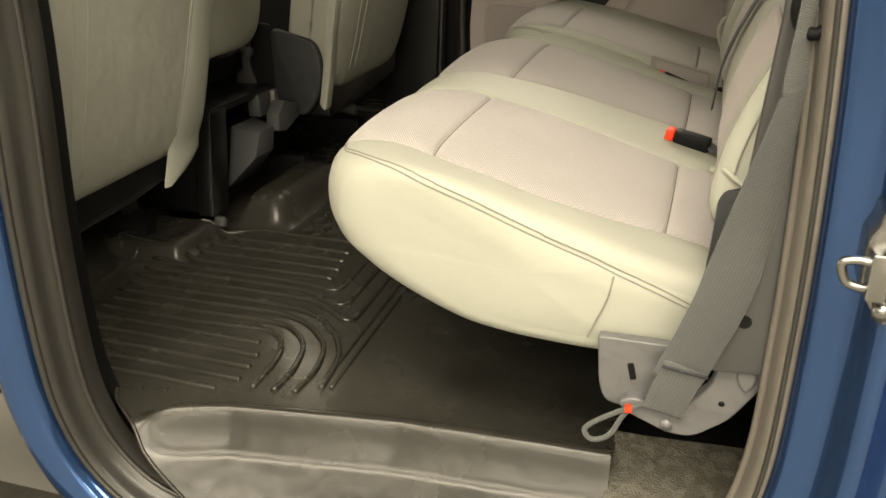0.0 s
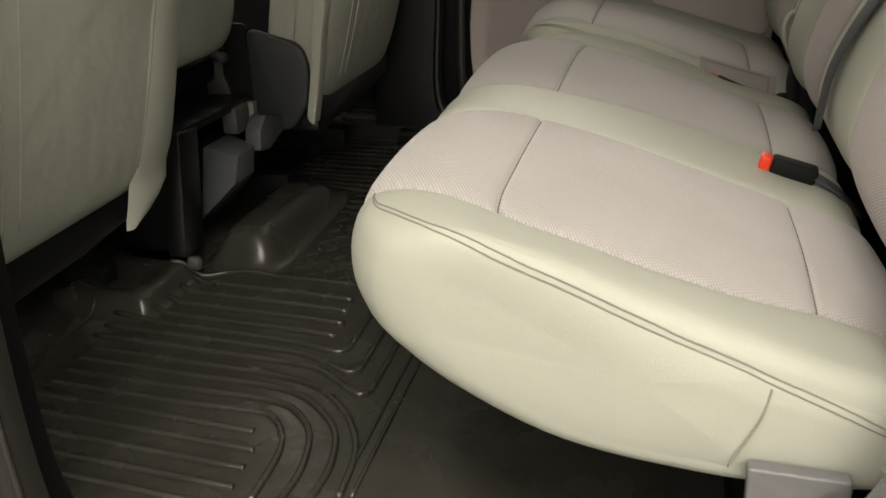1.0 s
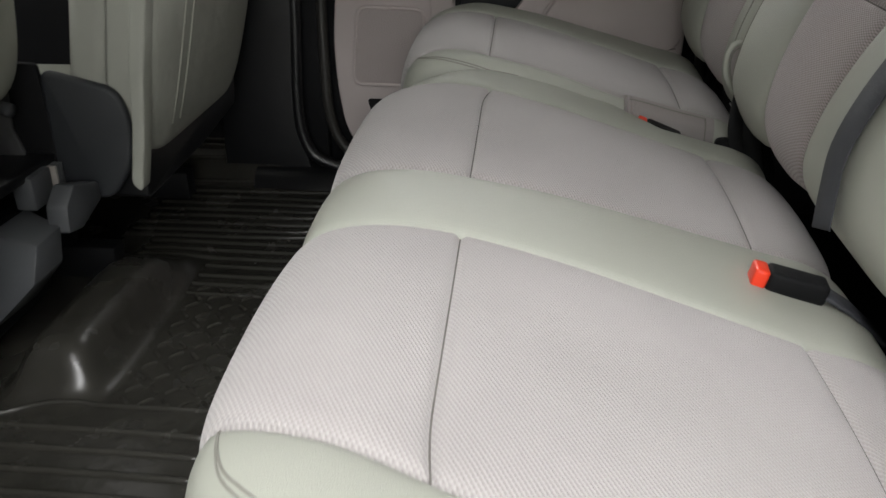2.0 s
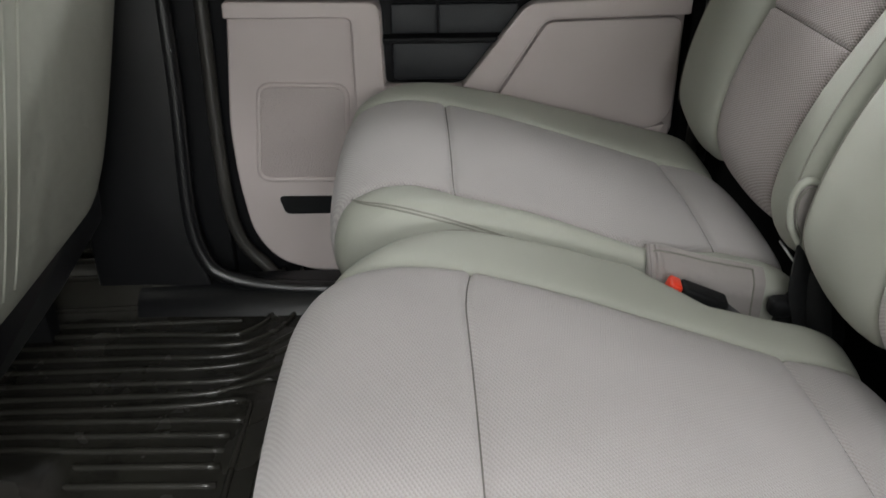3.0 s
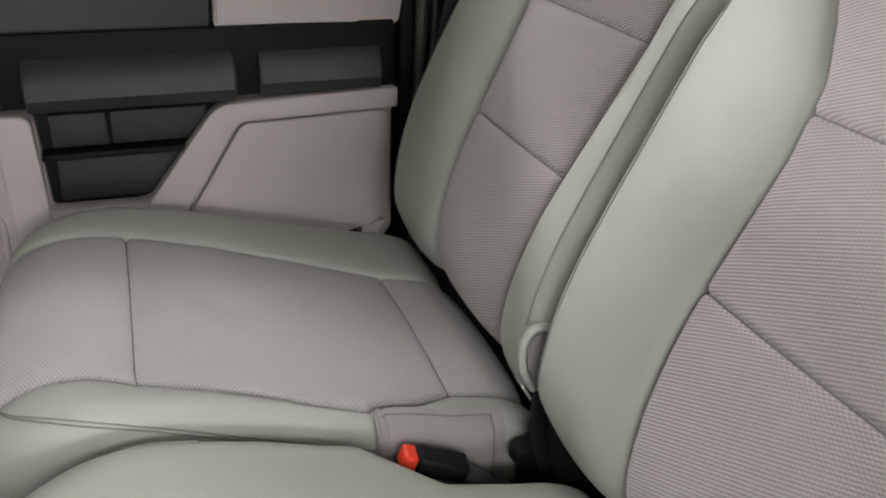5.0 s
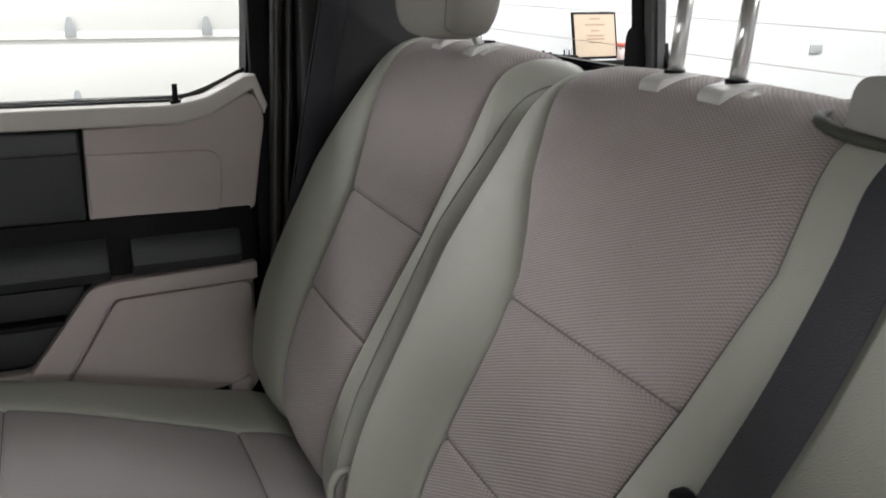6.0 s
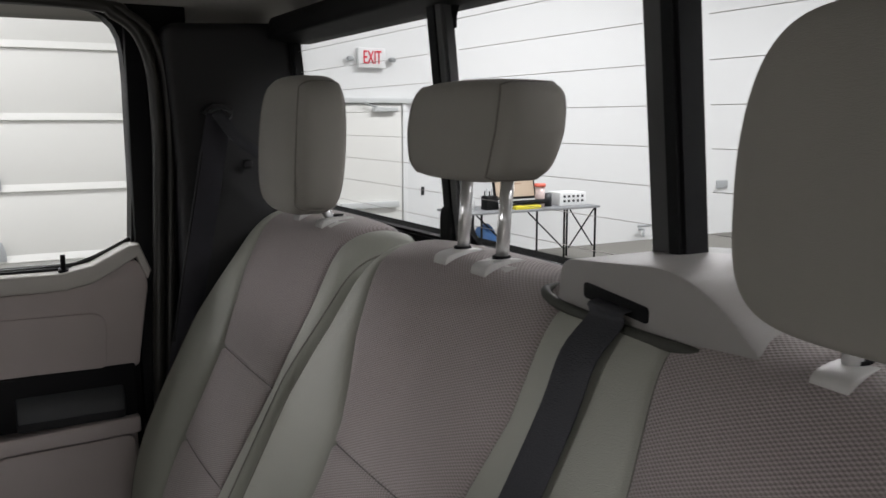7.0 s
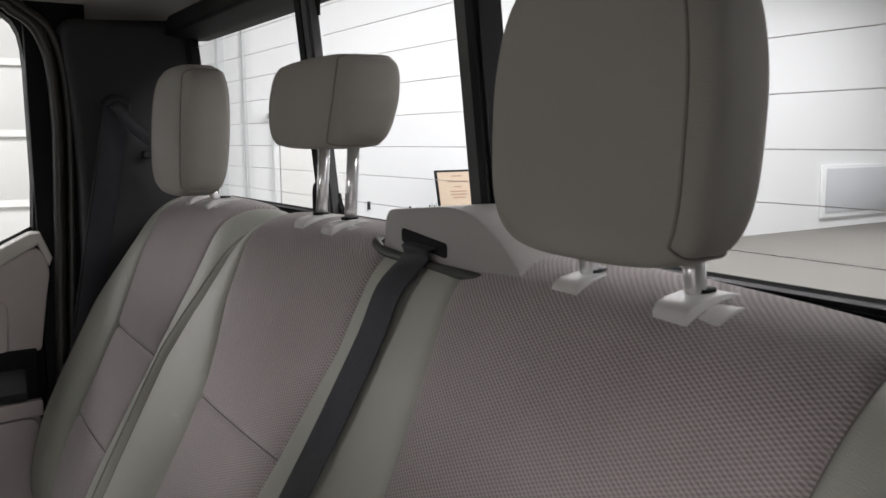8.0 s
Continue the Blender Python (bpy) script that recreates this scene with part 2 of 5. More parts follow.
def tube_data(path, r, sides=8, closed=False, flat=None):
    """Vertices and faces of a tube along the path; flat=(width, thick) gives a band instead of a round."""
    pts = [Vector(p) for p in path]
    n = len(pts)
    verts, faces = [], []
    ref = None
    for i in range(n):
        a = pts[i - 1] if (closed or i > 0) else pts[i]
        b = pts[(i + 1) % n] if (closed or i < n - 1) else pts[i]
        d = (b - a).normalized()
        if ref is None:
            ref = Vector((0, 0, 1)) if abs(d.z) < 0.9 else Vector((1, 0, 0))
        u = (ref - d * ref.dot(d)).normalized()
        w = d.cross(u)
        ref = u
        for k in range(sides):
            t = 2 * math.pi * k / sides
            verts.append(pts[i] + u * math.cos(t) * r + w * math.sin(t) * r)
    loops = n if closed else n - 1
    for i in range(loops):
        for k in range(sides):
            a, b = i * sides + k, i * sides + (k + 1) % sides
            c, e = ((i + 1) % n) * sides + (k + 1) % sides, ((i + 1) % n) * sides + k
            faces.append((a, b, c, e))
    if not closed:
        faces.append(tuple(range(sides))[::-1])
        faces.append(tuple((n - 1) * sides + k for k in range(sides)))
    return verts, faces


def tube(name, path, r, material, parent=None, sides=8, closed=False, label=""):
    v, f = tube_data(path, r, sides, closed)
    return mesh_ob(name, v, f, material, parent, label)


def band(name, path, width, thick, across, material, parent=None, label=""):
    """A flat strap along the path; across is the direction of its width (one, or one for each point)."""
    pts = [Vector(p) for p in path]
    n = len(pts)
    verts, faces = [], []
    for i in range(n):
        d = (pts[min(i + 1, n - 1)] - pts[max(i - 1, 0)]).normalized()
        ac = Vector(across[i]) if isinstance(across[0], (tuple, list, Vector)) else Vector(across)
        w = (ac - d * ac.dot(d)).normalized()
        u = d.cross(w)
        for sw, su in ((-1, -0.4), (-0.96, -1), (0.96, -1), (1, -0.4), (1, 0.4), (0.96, 1), (-0.96, 1), (-1, 0.4)):
            verts.append(pts[i] + w * sw * width / 2 + u * su * thick / 2)
    for i in range(n - 1):
        for k in range(8):
            faces.append((i * 8 + k, i * 8 + (k + 1) % 8, (i + 1) * 8 + (k + 1) % 8, (i + 1) * 8 + k))
    faces.append(tuple(range(8))[::-1])
    faces.append(tuple((n - 1) * 8 + k for k in range(8)))
    return mesh_ob(name, verts, faces, material, parent, label)


def superbox(name, centre, size, power, material, parent=None, n=28, shape=None, label="", keep=None):
    """A soft block: a sphere swollen towards a box; shape(u, v, w) bends the unit block; keep picks faces by their middle."""
    bm = bmesh.new()
    bmesh.ops.create_cube(bm, size=2)
    bmesh.ops.subdivide_edges(bm, edges=bm.edges[:], cuts=n, use_grid_fill=True)
    for v in bm.verts:
        c = v.co
        k = (abs(c.x) ** power + abs(c.y) ** power + abs(c.z) ** power) ** (1 / power)
        u = c / k
        if shape:
            u = Vector(shape(*u))
        v.co = Vector(centre) + Vector((u.x * size[0] / 2, u.y * size[1] / 2, u.z * size[2] / 2))
    if keep:
        bmesh.ops.delete(bm, geom=[f for f in bm.faces if not keep(f.calc_center_median())], context="FACES")
    return bm_ob(name, bm, material, parent, label, angle=80)


def grid_mesh(name, fn, us, vs, material, parent=None, label="", flip=False):
    verts = [fn(u, v) for u in us for v in vs]
    m = len(vs)
    faces = []
    for i in range(len(us) - 1):
        for j in range(m - 1):
            q = (i * m + j, (i + 1) * m + j, (i + 1) * m + j + 1, i * m + j + 1)
            faces.append(q[::-1] if flip else q)
    return mesh_ob(name, verts, faces, material, parent, label)


def marks(length, step, stops):
    """Positions from 0 to length, about a step apart, with a close set on both sides of each stop."""
    s = set(np.linspace(0, length, max(2, int(length / step) + 1)).round(5))
    for p in stops:
        s = {q for q in s if abs(q - p) > 0.007}
        s |= {round(p + d, 5) for d in (-0.006, -0.0035, -0.0015, 0, 0.0015, 0.0035, 0.006) if 0 <= p + d <= length}
    return np.array(sorted(s))


class Padding:
    """A padded block: a closed x-z outline drawn along y, cut into panels by seams along and across."""

    def __init__(self, control, level_axis, keys, kinds, cross, soft_end=0.03, end_shape=None, bulge=None, per=14):
        curve = [Vector((p.x, p.y)) for p in spline([(*c, 0) for c in control], per, closed=True)]
        pts = np.array([(c.x, c.y) for c in curve])
        seg = np.linalg.norm(np.roll(pts, -1, 0) - pts, axis=1)
        cum = np.concatenate([[0], np.cumsum(seg)])
        ring = np.vstack([pts, pts[:1]])
        self.length = cum[-1]
        self.at = lambda s: np.stack([np.interp(s, cum, ring[:, 0]), np.interp(s, cum, ring[:, 1])], -1)
        self.keys, self.kinds, self.axis = keys, kinds, level_axis
        # arc positions of the cross seams, on the upper or front run of the outline
        self.cross = []
        dense = np.linspace(0, self.length, 4000)
        dp = self.at(dense)
        for value, want in cross:
            run = (dense >= want[0] * self.length) & (dense <= want[1] * self.length)
            k = np.argmin(np.abs(dp[run, level_axis] - value))
            self.cross.append(dense[run][k])
        self.cross.sort()
        self.soft_end, self.end_shape, self.bulge = soft_end, end_shape, bulge

    def key_at(self, k, level):
        t = self.keys[k]
        return np.interp(level, [a for a, _ in t], [b for _, b in t])

    def build(self, cover, step=0.008, ystep=0.012):
        """cover(kind, section) names the panel; gives the panels as {name: (vertices, faces)} and the two end loops."""
        S = marks(self.length, step, self.cross)[:-1]
        P = self.at(S)
        T = np.roll(P, -1, 0) - np.roll(P, 1, 0)
        T /= np.linalg.norm(T, axis=1, keepdims=True)
        N = np.stack([T[:, 1], -T[:, 0]], 1)
        area = 0.5 * np.sum(P[:, 0] * np.roll(P[:, 1], -1) - np.roll(P[:, 0], -1) * P[:, 1])
        if area < 0:
            N = -N
        level = P[:, self.axis]
        rows, tags = [], []
        nk = len(self.keys)
        y_lo, y_hi = self.key_at(0, level), self.key_at(nk - 1, level)
        for k in range(nk - 1):
            a, b = self.key_at(k, level), self.key_at(k + 1, level)
            w = float(np.max(b - a))
            stops = ([0] if k else []) + ([w] if k < nk - 2 else [])
            F = marks(w, ystep, stops) / w
            if k == 0:
                F = np.unique(np.concatenate([F, np.array([0.0, 0.0015, 0.004, 0.008, 0.014, 0.021]) / w]))
            if k == nk - 2:
                F = np.unique(np.concatenate([F, 1 - np.array([0.0, 0.0015, 0.004, 0.008, 0.014, 0.021]) / w]))
            for f in F[(1 if k else 0):]:
                y = a + (b - a) * f
                d_end = np.minimum(y - y_lo, y_hi - y)
                r = self.soft_end
                q = np.clip((r - d_end) / r, 0, 1)
                inset = r * (1 - np.sqrt(np.maximum(0, 1 - q * q)))
                d_a = (y - a) if k else np.full(len(S), 9.0)
                d_b = (b - y) if k < nk - 2 else np.full(len(S), 9.0)
                near = np.minimum(d_a, d_b)
                dc = np.full(len(S), 9.0)
                if self.kinds[k] == "insert":
                    for c in self.cross:
                        dc = np.minimum(dc, np.abs(S - c))
                groove = -0.0045 * np.exp(-(near / 0.0035) ** 2) - 0.004 * np.exp(-(dc / 0.003) ** 2)
                edge = np.minimum(near, dc)
                puff = self.bulge(self.kinds[k], k, f, P, edge) if self.bulge else 0
                off = -inset + groove + puff
                x, z = P[:, 0] + N[:, 0] * off, P[:, 1] + N[:, 1] * off
                if self.end_shape:
                    x, y, z = self.end_shape(x, y, z, d_end)
                rows.append(np.stack([x, y, z], 1))
                tags.append(k)
        grid = np.array(rows)
        R, C = grid.shape[:2]
        sect = np.searchsorted(self.cross, S + 1e-6)
        panels = {}
        for i in range(R - 1):
            k = tags[i + 1]
            for j in range(C):
                name = cover(self.kinds[k], k, int(sect[j]), P[j])
                panels.setdefault(name, []).append((i * C + j, i * C + (j + 1) % C, (i + 1) * C + (j + 1) % C, (i + 1) * C + j))
        flat = grid.reshape(-1, 3)
        out = {}
        for name, faces in panels.items():
            used = sorted({v for f in faces for v in f})
            idx = {v: n for n, v in enumerate(used)}
            fl = [tuple(idx[v] for v in f) for f in faces]
            if area > 0:
                fl = [f[::-1] for f in fl]
            out[name] = (flat[used], fl)
        self.grid, self.run, self.tags = grid, S, tags
        return out, (grid[0], grid[-1])


def cap_data(loop, flip, depth=0.004, plane=None):
    """A slightly domed end panel inside a loop."""
    c = loop.mean(0)
    rings = [loop]
    sgn = -1 if flip else 1
    for k, f in enumerate((0.985, 0.95, 0.85, 0.6, 0.3)):
        q = c + (loop - c) * f
        base = plane(q[:, 0]) if plane else c[1]
        q[:, 1] = loop[:, 1] * f + base * (1 - f) + sgn * depth * (1 - f ** 3)
        rings.append(q)
    if plane:
        c = np.array([c[0], float(plane(c[0])), c[2]])
    verts = np.vstack(rings + [c[None] + np.array([[0, sgn * depth, 0]])])
    n = len(loop)
    faces = []
    for r in range(len(rings) - 1):
        for i in range(n):
            q = (r * n + i, r * n + (i + 1) % n, (r + 1) * n + (i + 1) % n, (r + 1) * n + i)
            faces.append(q if flip else q[::-1])
    last = (len(rings) - 1) * n
    for i in range(n):
        q = (last + i, last + (i + 1) % n, len(rings) * n)
        faces.append(q if flip else q[::-1])
    return verts, faces


def panel_seams(pad, ob, lo, hi):
    """Dark lines for thread and groove shade: across each insert and along its two borders, between two run positions.
    """
    tags = np.array(pad.tags)
    for k, kind in enumerate(pad.kinds):
        if kind != "insert":
            continue
        rows_ = np.where(tags == k)[0]
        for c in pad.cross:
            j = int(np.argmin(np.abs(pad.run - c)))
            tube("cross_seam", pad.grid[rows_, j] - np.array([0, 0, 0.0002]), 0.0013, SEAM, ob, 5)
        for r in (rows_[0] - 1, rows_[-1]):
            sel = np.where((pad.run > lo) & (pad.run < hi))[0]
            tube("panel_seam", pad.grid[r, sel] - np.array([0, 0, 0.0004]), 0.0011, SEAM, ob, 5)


def stitch_line(name, path, parent, r=0.0013):
    return tube(name, path, r, STITCH, parent, sides=6)


CUSHION = [(0.511, 0.268), (0.500, 0.297), (0.468, 0.315), (0.417, 0.328), (0.30, 0.360), (0.20, 0.386), (0.11, 0.403), (0.05, 0.410), (0.0, 0.405), (-0.032, 0.388), (-0.046, 0.355), (-0.048, 0.316), (-0.026, 0.283), (0.05, 0.246), (0.168, 0.214), (0.313, 0.205), (0.420, 0.211), (0.472, 0.219), (0.502, 0.240)]


def cushion_bulge(kind, k, f, P, edge):
    top = np.clip((P[:, 1] - (0.30 - P[:, 0] * 0.12)) / 0.05, 0, 1)
    if kind == "insert":
        return top * (0.006 * (1 - np.exp(-edge / 0.02)) + 0.005 * math.sin(math.pi * f))
    return top * 0.007 * (1 - np.exp(-np.minimum(edge, 0.2) / 0.018)) * (1 if kind == "bolster" else 0.8)


def cushion_corner(x, y, z, d, reach=0.14, back=0.122):
    q = np.clip(1 - d / reach, 0, 1)
    round_in = 1 - np.sqrt(1 - q * q * 0.97)
    front = np.clip((0.26 - x) / 0.28, 0, 1)
    return x + back * round_in * front, y, z - 0.004 * round_in * front


def cushion_cover(kind, k, sect, p):
    # sections run backwards from the rear: 0 rear strip, 1 sitting area, 2 front roll, 3 underside
    if kind != "bolster" and p[0] > 0.0 and p[1] < 0.29:
        return ("base", 0)
    if kind == "insert" and sect <= 2:
        return (("rear_insert", "seat_insert", "front_insert")[sect], k)
    return ("bolster", k)


def seat_cushion(name, label, keys, kinds, group, outline, edge, fall):
    pad = Padding(outline, 0, keys, kinds, [(0.417, (0.0, 0.45)), (0.11, (0.0, 0.45))], 0.024, (lambda x, y, z, d: cushion_corner(x, y, z, d, 0.165, 0.126)) if len(kinds) > 3 else (lambda x, y, z, d: cushion_corner(x, y, z, d, 0.085, 0.075)), cushion_bulge)
    panels, ends = pad.build(cushion_cover)
    ob = thing(name, label, "rear seat", group, (0.25, float(ends[0][:, 1].mean() + ends[1][:, 1].mean()) / 2, 0.21))
    for (pname, k), data in sorted(panels.items(), key=lambda q: str(q[0])):
        mat_ = CLOTH if "insert" in pname else (BLACK_PLASTIC if pname == "base" else VINYL)
        mesh_ob(pname, *data, mat_, ob, {"bolster": "pale grey-green vinyl", "base": "black underside"}.get(pname, "taupe woven cloth"))
    for loop, flip, n in ((ends[0], True, 0), (ends[1], False, 1)):
        mesh_ob("side_panel", *cap_data(loop, flip, 0.006, lambda q, kk=(0 if flip else len(keys) - 1): pad.key_at(kk, q)), VINYL, ob, "pale vinyl boxing panel")
        # double stitched edge: over the corner at the nose, down onto the end panel towards the rear
        rows_ = pad.grid if flip else pad.grid[::-1]
        for shift in (() if n == 0 else (0.0,)):
            line = []
            for i in range(len(loop)):
                px, pz = pad.at(pad.run[i:i + 1])[0]
                if not 0.03 < pad.run[i] < 0.60 or (n == 1 and px > 0.12) or (len(kinds) < 4 and (px < -0.008 or pz < 0.3 - 0.2 * px)):
                    continue
                col = rows_[:40, i]
                o = float(np.interp(px, *edge[n]))
                o += shift
                drop = float(np.interp(px, *fall[n]))
                off = np.concatenate([[0], np.cumsum(np.linalg.norm(np.diff(col, axis=0), axis=1))])
                line.append((np.interp(o, off, col[:, 0]), np.interp(o, off, col[:, 1]) + (0.0008 if n else -0.0008) * (drop > 0), np.interp(o, off, col[:, 2]) + 0.0006 - drop))
            stitch_line("edge_seam", line, ob, 0.0011)
    panel_seams(pad, ob, 0.03, 0.62)
    return ob, pad


big, _ = seat_cushion(
    "rear_bench_seat", "wide pale vinyl rear bench seat with taupe cloth panels", 
    [[(-0.05, -0.012), (0.37, -0.040), (0.6, -0.042)], [(-0.03, 0.120), (0.0, 0.108), (0.05, 0.094), (0.104, 0.074), (0.147, 0.060), (0.253, 0.048), (0.34, 0.054), (0.417, 0.074)], [(0.11, 0.40), (0.417, 0.356)], [(0.11, 0.542), (0.417, 0.546)],
     [(0.11, 0.878), (0.417, 0.828)], [(0.0, 0.958), (0.29, 0.958), (0.36, 0.905), (0.6, 0.905)]],
    ["bolster", "insert", "strip", "insert", "bolster"], "rear bench", CUSHION,
    (([-0.03, 0.0, 0.03, 0.07, 0.11, 0.16, 0.22, 0.30, 0.44], [0.135, 0.085, 0.052, 0.028, 0.016, 0.008, 0.003, 0.002, 0.001]), ([-0.02, 0.05, 0.20, 0.44], [0.036, 0.028, 0.022, 0.014])),
    (([0.3, 0.44], [0.0, 0.004]), ([0, 1], [0, 0])))
small, _ = seat_cushion(
    "rear_single_seat", "single pale vinyl rear seat with taupe cloth panels",
    [[(0.0, 0.984), (0.6, 0.984)], [(-0.02, 1.048), (0.032, 1.056), (0.065, 1.054), (0.088, 1.047), (0.106, 1.040), (0.171, 1.028), (0.265, 1.008), (0.314, 1.002), (0.365, 1.010), (0.417, 1.034)], [(0.11, 1.358), (0.417, 1.303)], [(0.0, 1.445), (0.6, 1.458)]],
    ["bolster", "insert", "bolster"], "rear bench", [(x + 0.016 * max(0.0, min(1.0, (0.12 - x) / 0.12)), z + 0.006) for x, z in CUSHION],
    (([-0.008, 0.005, 0.02, 0.05, 0.10, 0.15], [0.082, 0.068, 0.050, 0.028, 0.014, 0.006]), ([-0.02, 0.44], [0.03, 0.014])), (([0.12, 0.2, 0.33, 0.44], [0.0, 0.006, 0.022, 0.030]), ([0, 1], [0, 0])))
# double stitched edge of the open end, drawn onto the covers from the nose to the rear
from mathutils.bvhtree import BVHTree

def skin_of(ob):
    vs_, fs_ = [], []
    for c in ob.children:
        if c.name.split(".")[0] in ("bolster", "side_panel", "front_insert"):
            fs_ += [[len(vs_) + i for i in p.vertices] for p in c.data.polygons]
            vs_ += [ob.matrix_basis @ c.matrix_parent_inverse @ c.matrix_basis @ v.co for v in c.data.vertices]
    return BVHTree.FromPolygons(vs_, fs_)


def on_skin(skin, p, lift=0.0005):
    q, n, _, _ = skin.find_nearest(Vector(p))
    return tuple(q + n * (lift if n.dot(Vector((0, -0.6, 0.8))) > 0 else -lift))


def edge_seams(ob, points, lines=(0.0, 1.0)):
    skin = skin_of(ob)
    for gap in lines:
        line = []
        for i, p in enumerate(spline(points, 8)):
            g = gap * min(1, i / 12)
            line.append(on_skin(skin, (p.x, p.y + g * 0.004, p.z + g * 0.0055)))
        stitch_line("edge_seam", line, ob, 0.0009)


OPEN_EDGE = [(-0.022, 0.112, 0.395), (-0.006, 0.066, 0.402), (0.024, 0.034, 0.409), (0.061, 0.006, 0.411), (0.09, -0.008, 0.409), (0.144, -0.020, 0.393), (0.194, -0.026, 0.378), (0.243, -0.031, 0.361), (0.291, -0.035, 0.345), (0.34, -0.039, 0.330), (0.368, -0.042, 0.320), (0.44, -0.044, 0.293), (0.472, -0.044, 0.279)]
edge_seams(big, OPEN_EDGE)
edge_seams(small, [(-0.008, 1.051, 0.401), (0.006, 1.027, 0.407), (0.035, 1.004, 0.415), (0.078, 0.989, 0.411), (0.121, 0.985, 0.399), (0.166, 0.983, 0.383), (0.212, 0.982, 0.366), (0.261, 0.981, 0.348), (0.312, 0.98, 0.329), (0.325, 0.98, 0.324)], (0.0, -0.6))
# vertical seam and small stitched tuck on the open end of the wide cushion
stitch_line("end_seam", spline([(0.368, -0.0435, 0.316), (0.363, -0.0462, 0.288), (0.352, -0.0466, 0.258), (0.343, -0.0455, 0.234)], 6), big, 0.001)
tube("tuck", spline([(0.470, -0.040, 0.300), (0.472, -0.045, 0.275), (0.466, -0.044, 0.25)], 5), 0.005, VINYL_SHADE, big)
# gathered pocket where the buckle leaves the single cushion
def pocket(u, v):
    pinch = math.exp(-(u / 0.10) ** 2)
    fold = -0.007 * pinch * math.sin(60 * u + 4 * v) ** 2 + 0.0012 * math.sin(11 * u + 5 * v)
    out = 0.004 + 0.007 * math.sin(math.pi * min(1, u * 1.02)) ** 0.6 * (1 - v ** 4)
    curl = 0.016 * max(0.0, (v - 0.82) / 0.18) ** 2
    return (0.320 + 0.140 * u, 0.984 - out + fold + curl, 0.235 + (0.133 - 0.036 * u) * v)


grid_mesh("buckle_pocket", pocket, np.linspace(0, 1, 90), np.linspace(0, 1, 24), POCKET_CLOTH, small, "creased taupe cloth pocket")
stitch_line("pocket_seam", [Vector(pocket(u, 0.97)) + Vector((0, -0.0008, 0)) for u in np.linspace(0.06, 0.90, 24)], small, 0.0011)
stitch_line("pocket_seam", [Vector(pocket(0.90, v)) + Vector((0, -0.0008, 0)) for v in np.linspace(0.1, 0.97, 14)], small, 0.0011)

BACK = [(0.53, 0.352), (0.494, 0.364), (0.476, 0.402), (0.482, 0.46), (0.502, 0.52), (0.526, 0.569), (0.560, 0.632), (0.597, 0.70), (0.632, 0.762), (0.668, 0.822), (0.698, 0.868), (0.726, 0.891), (0.762, 0.899), (0.80, 0.893), (0.822, 0.872), (0.815, 0.80), (0.77, 0.64), (0.70, 0.48), (0.64, 0.345), (0.58, 0.328)]


def back_bulge(kind, k, f, P, edge):
    front = np.clip((0.9 - P[:, 0]) / 0.05, 0, 1) * (P[:, 0] < 0.58 + 0.55 * np.maximum(0, P[:, 1] - 0.55) + 0.06)
    low = np.clip((0.95 - P[:, 1]) / 0.25, 0, 1)
    if kind == "insert":
        return front * (0.005 * (1 - np.exp(-edge / 0.02)) + 0.004 * math.sin(math.pi * f))
    if kind == "strip":
        return front * 0.006 * (1 - np.exp(-edge / 0.02))
    return front * (0.009 + 0.006 * low) * (1 - np.exp(-np.minimum(edge, 0.2) / 0.022))


def back_corner(x, y, z, d):
    c = np.clip(1 - d / 0.085, 0, 1) ** 2.4
    up = np.clip((z - 0.72) / 0.18, 0, 1)
    dn = np.clip((0.45 - z) / 0.12, 0, 1)
    low = 0.009 * np.clip((0.34 - y) / 0.24, 0, 1)
    return x + 0.008 * c * up, y, z - (0.042 * c + low) * up + 0.03 * c * dn


def back_cover(kind, k, sect, p):
    if p[0] > 0.80 or (p[0] > 0.60 and p[1] < 0.50) or (p[1] < 0.87 and p[0] > 0.74) or (p[0] > 0.68 and p[1] < 0.62) or (p[0] > 0.5 and p[1] < 0.37):
        return ("shell", 0)
    if kind == "insert" and sect <= 2:
        return (("lower_insert", "middle_insert", "upper_insert")[sect] if p[0] < 0.74 else "top_insert", k)
    return ("bolster", k)


def seat_back(ob, keys, kinds):
    pad = Padding(BACK, 1, keys, kinds, [(0.569, (0.05, 0.5)), (0.70, (0.05, 0.5))], 0.02, back_corner, back_bulge)
    panels, ends = pad.build(back_cover)
    for (pname, k), data in sorted(panels.items(), key=lambda q: str(q[0])):
        mat_ = CLOTH_BACK if "insert" in pname else (CARPET if pname == "shell" else VINYL)
        mesh_ob("backrest_" + pname, *data, mat_, ob, {"bolster": "pale grey-green vinyl", "shell": "black carpeted rear"}.get(pname, "taupe ribbed woven cloth"))
    for loop, flip in ((ends[0], True), (ends[1], False)):
        # sides facing the gap are coloured black to stand for its shade
        inner = (ob is big) != flip
        mesh_ob("backrest_side", *cap_data(loop, flip, 0.004), CARPET if inner else VINYL, ob, "black cloth inner cheek" if inner else "pale vinyl side")
    panel_seams(pad, ob, 0.05, 0.70)
    for rows_ in (pad.grid, pad.grid[::-1]):
        line = []
        for i in range(len(pad.run)):
            if 0.05 < pad.run[i] < 0.66:
                col = rows_[:30, i]
                off = np.concatenate([[0], np.cumsum(np.linalg.norm(np.diff(col, axis=0), axis=1))])
                line.append([np.interp(0.026, off, col[:, a]) for a in range(3)])
        stitch_line("backrest_edge_seam", line, ob, 0.0012)
    return ob, pad


